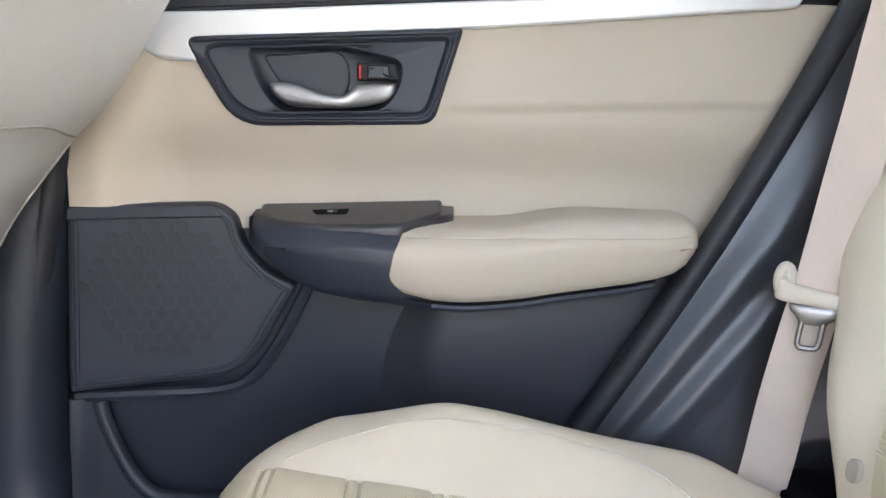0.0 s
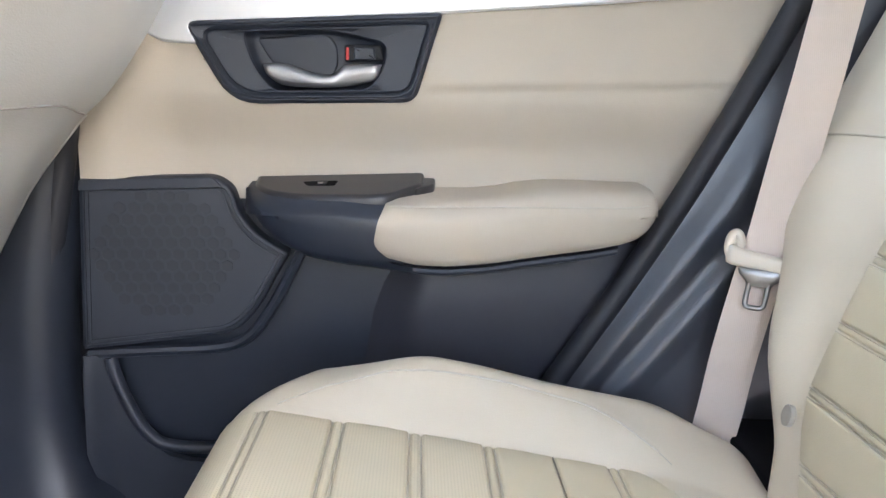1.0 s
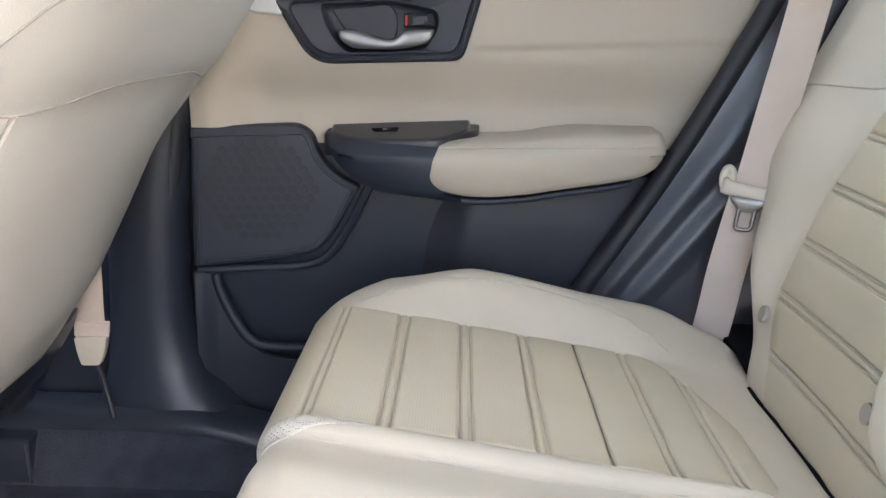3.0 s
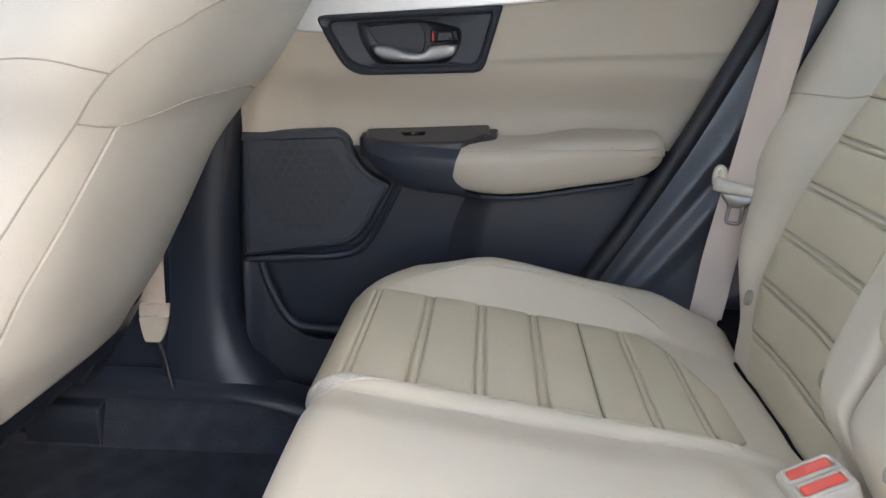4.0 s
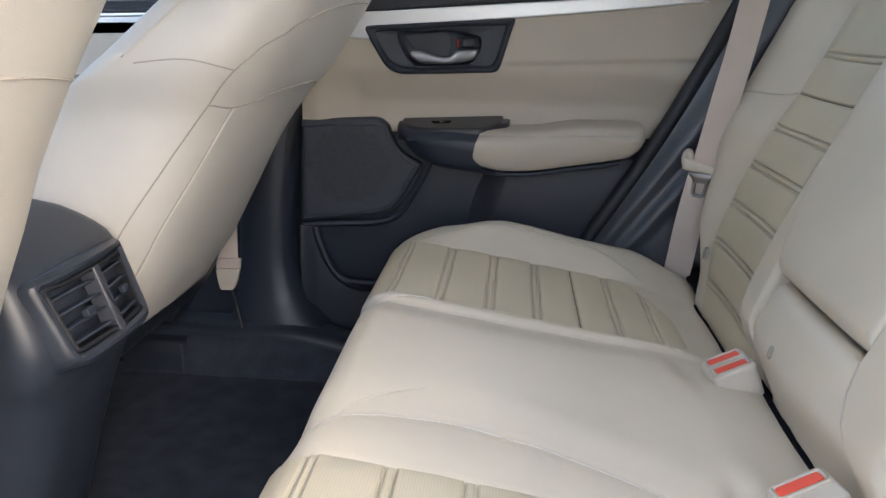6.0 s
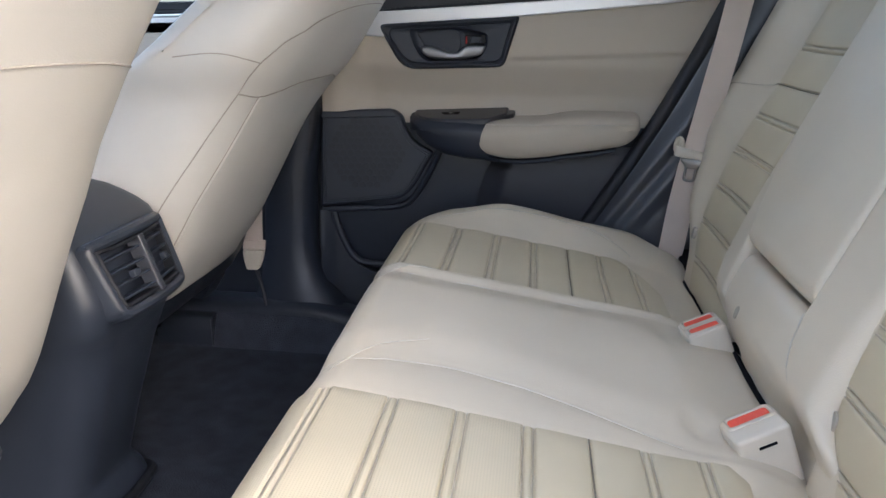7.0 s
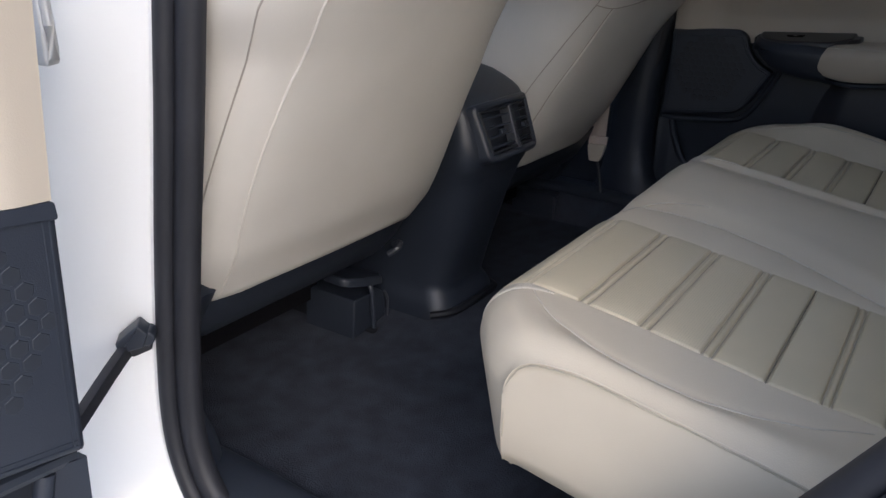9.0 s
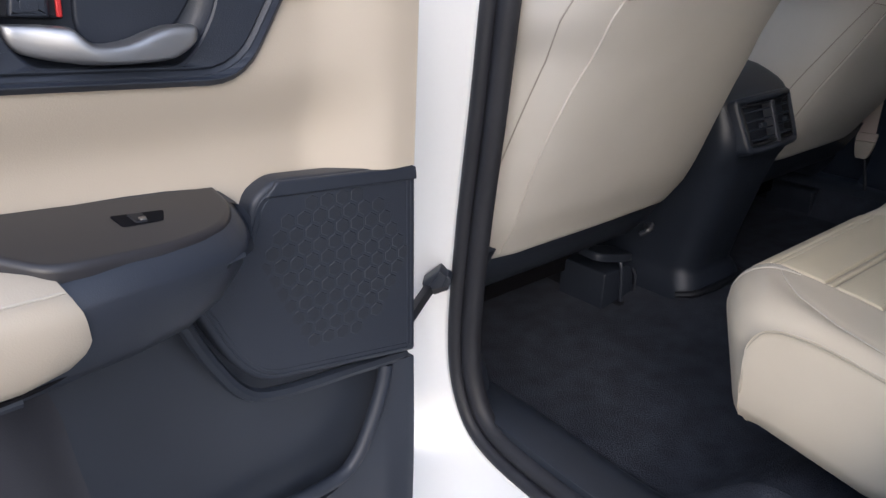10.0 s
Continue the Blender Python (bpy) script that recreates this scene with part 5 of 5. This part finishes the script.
    for g in (1, -1) if s > 0 else (-1,):
        part("back_seam", tube(along([(z, g * w) for z, w in (((0.692, 0.83), (0.75, 0.785), (0.80, 0.795), (0.86, 0.80), (0.914, 0.80), (0.969, 0.79), (1.009, 0.77), (1.056, 0.755), (1.16, 0.74)) if s < 0 else ((0.692, 0.90), (0.78, 0.88), (0.851, 0.854), (0.906, 0.816), (0.96, 0.786), (1.006, 0.763)))]), 0.0017, 8), FRONTLEATHER, back)
        if s > 0:
            part("back_stitch", tube(along([(z, g * w) for z, w in ((0.70, 0.915), (0.78, 0.895), (0.851, 0.869), (0.906, 0.831), (0.96, 0.801), (1.006, 0.776))]), 0.0009, 6), FRONTSEAM, back)
        part("edge_seam", tube(along([(z, g * w) for z, w in EDGE[s]]), 0.0010, 6), FRONTSEAM, back)
        if s > 0:
            part("cross_seam", tube(along([(1.012, g * 0.90), (1.007, g * 0.82), (1.006, g * 0.752), (1.010, g * 0.586), (1.018, g * 0.344), (1.019, 0.0)], 6), 0.0010, 6), FRONTSEAM, back)
    g = -s
    part("side_seam", tube(along([(z, g * w) for z, w in ((1.052, 0.87), (1.059, 0.95), (1.064, 1.04), (1.065, 1.10), (1.063, 1.16), (1.060, 1.24))], 6), 0.0009, 6), FRONTSEAM, back)
    if s > 0:
        part("shoulder_seam", tube(along([(z, -w) for z, w in EDGE[0]]), 0.0010, 6), FRONTSEAM, back)
    if s < 0:
        part("cross_seam", tube(along([(1.066, 0.97), (1.068, 0.75), (1.073, 0.45), (1.076, 0.1), (1.076, -0.3), (1.070, -0.74)], 6), 0.0010, 6), FRONTSEAM, back)
    # black carrier below the backrest, base and cushion
    part("lower_carrier", loft([[Vector((x, cy + w, z)) for x, w in ((-0.62, -hw), (xb, -hw), (xb + 0.012, -hw * 0.8), (xb + 0.012, hw * 0.8), (xb, hw), (-0.62, hw))] for z, xb, hw in
                                ((0.612, -0.572, 0.205), (0.62, -0.560, 0.222), (0.640, -0.542, 0.228), (0.675, -0.520, 0.228), (0.700, -0.510, 0.225))]), DARK, ob, "black plastic carrier under the backrest")
    part("recliner_cover", loft([[Vector((x, cy + s * w, z)) for x, w in ((-0.70, 0.19), (xb, 0.19), (xb + 0.006, 0.20), (xb + 0.006, 0.236), (xb, 0.242), (-0.70, 0.242))] for z, xb in ((0.56, -0.60), (0.60, -0.575), (0.66, -0.525 - 0.03 * (s > 0)), (0.71, -0.492 - 0.06 * (s > 0)), (0.735, -0.50 - 0.06 * (s > 0)))]), DARK, ob)
    cush = [rounded([(-1.06, -0.24), (-0.64, -0.24), (-0.64, 0.24), (-1.06, 0.24)], 0.05)]
    part("seat_cushion", slab(cush[0], lambda a, b, d: Vector((a, cy + b, 0.625 + d)), 0.0, 0.10, 0.03, 4), FRONTLEATHER, ob)
    part("seat_base", slab(rounded([(-1.0, -0.20), (-0.69, -0.20), (-0.69, 0.20), (-1.0, 0.20)], 0.02), lambda a, b, d: Vector((a, cy + b, 0.50 + d)), 0.0, 0.09, 0.01), GROOVE, ob)
    for g in (1, -1):
        y = cy + g * 0.213
        rail = part("rail", box(-1.0, -0.600, y - 0.022, y + 0.022, 0.440, 0.505, 0.004), BLACK, ob, "black seat rail")
        half = 0.046 if g == -s else 0.030
        part("rail_cover", slab(rounded([(-half, 0.0), (half, 0.0), (half, 0.052), (half - 0.010, 0.074), (-half + 0.006, 0.078)], 0.006), lambda a, b, d: Vector((-0.70 + d, y - s * a * g, 0.446 + b)), 0.0, 0.118 if g == s else 0.112, 0.003), DARK, rail, "black plastic rail cover")
        part("cover_edge", tube([(-0.5815, y - s * half * 0.99, 0.452), (-0.5815, y - s * half * 0.99, 0.500), (-0.584, y - s * half * 0.85, 0.516)], 0.0026, 8), GLOSSTRIM, rail)
    y = cy - s * 0.215
    part("rail_stop", tube([(-0.596, y, 0.545), (-0.586, y, 0.538), (-0.582, y, 0.526), (-0.580, y, 0.450)], 0.0044, 10), DARK, ob, "dark steel rail pin")
    part("rail_foot", box(-0.606, -0.568, y - 0.016, y + 0.016, 0.440, 0.458, 0.004), BLACK, ob)
    cap = rounded([(-0.050, -0.052, 0.02), (0.012, -0.060, 0.02), (0.024, -0.010, 0.02), (0.020, 0.046, 0.02), (-0.045, 0.040, 0.02)], 0.012)
    part("rail_cap", slab(cap, lambda a, b, d: Vector((-0.604 + a, y + s * 0.004 - s * b, 0.542 + d - 0.30 * b * 0.8)), 0.0, 0.016, 0.007, 4), DARK, ob, "glossy black cap over the rail end")
    part("hook", tube(curve([(-0.588, y - s * 0.072, 0.594), (-0.570, y - s * 0.066, 0.604), (-0.566, y - s * 0.054, 0.598), (-0.580, y - s * 0.046, 0.586)], 5), 0.0055, 8), GLOSSTRIM, ob)
    return ob


front_seat(1, "beige leather front seat beside the closed door, seen from behind")
front_seat(-1, "beige leather front seat beside the open door, seen from behind")

# belt of the far front seat, at the foot of the pillar
fb = thing("front_seat_belt", (-0.50, 0.625, 0.48), "beige belt anchored at the foot of the pillar", "seat belt")
part("webbing", ribbon(curve([(-0.508, 0.622, 0.640), (-0.508, 0.625, 0.70), (-0.506, 0.632, 0.78), (-0.500, 0.640, 0.86), (-0.49, 0.648, 0.96)], 6), (0.95, -0.10, 0.0), 0.044, 0.0018), WEB, fb)
FBP = on_plane((-0.506, 0.618, 0.640), (1, 0.0, 0.02), (0.1, 0.03, 1), (0, -1, 0))
part("anchor_boot", slab(rounded([(-0.023, 0.013), (0.023, 0.014), (0.019, -0.012), (0.013, -0.028), (-0.012, -0.028), (-0.018, -0.010)], 0.004), FBP, -0.004, 0.006, 0.0014), BEIGEPLASTIC, fb, "beige anchor boot")
part("stitched_fold", slab(rounded([(-0.0235, 0.014), (0.0235, 0.015), (0.0235, 0.034), (-0.0235, 0.033)], 0.002), FBP, -0.003, 0.0030, 0.001), WEB, fb, "stitched fold of the beige webbing")
part("anchor_cable", tube(curve([(-0.502, 0.618, 0.612), (-0.490, 0.612, 0.575), (-0.478, 0.602, 0.535), (-0.466, 0.592, 0.498)], 6), 0.004, 8), RUBBER, fb)

# ---- centre console ----
con = thing("centre_console", (-0.60, 0, 0.47), "charcoal plastic centre console with rear air vents", "console")
loops = []
KZ = (0.455, 0.475, 0.50, 0.52, 0.60, 0.70, 0.765, 0.785, 0.80, 0.825, 0.855, 0.870, 0.885, 0.902, 0.914, 0.920)
KX = (-0.462, -0.462, -0.470, -0.484, -0.462, -0.432, -0.408, -0.404, -0.405, -0.412, -0.423, -0.432, -0.450, -0.482, -0.518, -0.56)
KW = (0.100, 0.100, 0.096, 0.084, 0.084, 0.092, 0.106, 0.109, 0.110, 0.110, 0.109, 0.107, 0.101, 0.088, 0.068, 0.045)
for k in range(48):
    z = lerp(0.455, 0.92, (k / 47))
    x1, w = table(z, KZ, KX), table(z, KZ, KW)
    r = 0.045 if z < 0.75 else 0.028
    lp = rounded([(-1.10, -w), (x1, -w, r), (x1, w, r), (-1.10, w)], 0.01, 6)
    loops.append([Vector((p.x - 0.25 * (p.y / 0.11) ** 2 * 0.06, p.y, z)) for p in lp])
part("console_body", loft(loops), DARK, con)
part("lid_line", tube(curve([(-0.60, -0.060, 0.9195), (-0.56, -0.055, 0.920), (-0.535, -0.03, 0.9175), (-0.53, 0.0, 0.9165), (-0.535, 0.03, 0.9175), (-0.56, 0.055, 0.920), (-0.60, 0.060, 0.9195)], 5), 0.0012, 6), GROOVE, con)
V = on_plane((-0.412, -0.007, 0.8255), (0, 1, 0), (-0.33, 0, 0.944), (0.944, 0, 0.33))
VB = lambda a, b, d: V(a, b, d + 0.012 - 0.02 * (a / 0.09) ** 2)
OUT = rounded([(-0.089, 0.044, 0.014), (0.086, 0.044, 0.014), (0.080, -0.054, 0.020), (-0.080, -0.054, 0.020)], 0.01)
vent = part("air_vent", frame_slab(OUT, inset(OUT, 0.012), VB, -0.03, 0.0075, 0.004, 80), DARK, con, "charcoal air vent surround")
part("backing", slab(inset(OUT, 0.010), VB, -0.020, -0.0135, 0.001), GROOVE, vent)
part("inner_frame", frame_slab(inset(OUT, 0.013), inset(OUT, 0.018), VB, -0.016, 0.0035, 0.0015, 80), BLACK, vent)
part("divider", slab(rounded([(-0.006, 0.030), (0.006, 0.030), (0.006, -0.044), (-0.006, -0.044)], 0.002), VB, -0.014, 0.0045, 0.002), GLOSSTRIM, vent)
for side in (-1, 1):
    for i in range(4):
        b = 0.0175 - 0.0160 * i
        lo, hi = (0.006, 0.068 - 0.001 * i) if side > 0 else (-0.068 + 0.001 * i, -0.006)
        part("slat", slab(rounded([(lo, b + 0.0018), (hi, b + 0.0018), (hi, b - 0.0018), (lo, b - 0.0018)], 0.0010), VB, -0.012, 0.0012, 0.0012), DARK, vent)
    part("slat_tab", slab(rounded([(side * 0.036 - 0.006, -0.004), (side * 0.036 + 0.006, -0.004), (side * 0.036 + 0.006, -0.012), (side * 0.036 - 0.006, -0.012)], 0.001), VB, 0.0, 0.007, 0.0015), DARKSOFT, vent)
part("foot_rib", tube(curve([(-0.50, -0.098, 0.480), (-0.470, -0.075, 0.486), (-0.460, -0.03, 0.490), (-0.460, 0.03, 0.490), (-0.470, 0.075, 0.486), (-0.50, 0.098, 0.480)], 5), 0.007, 8), BLACK, con)
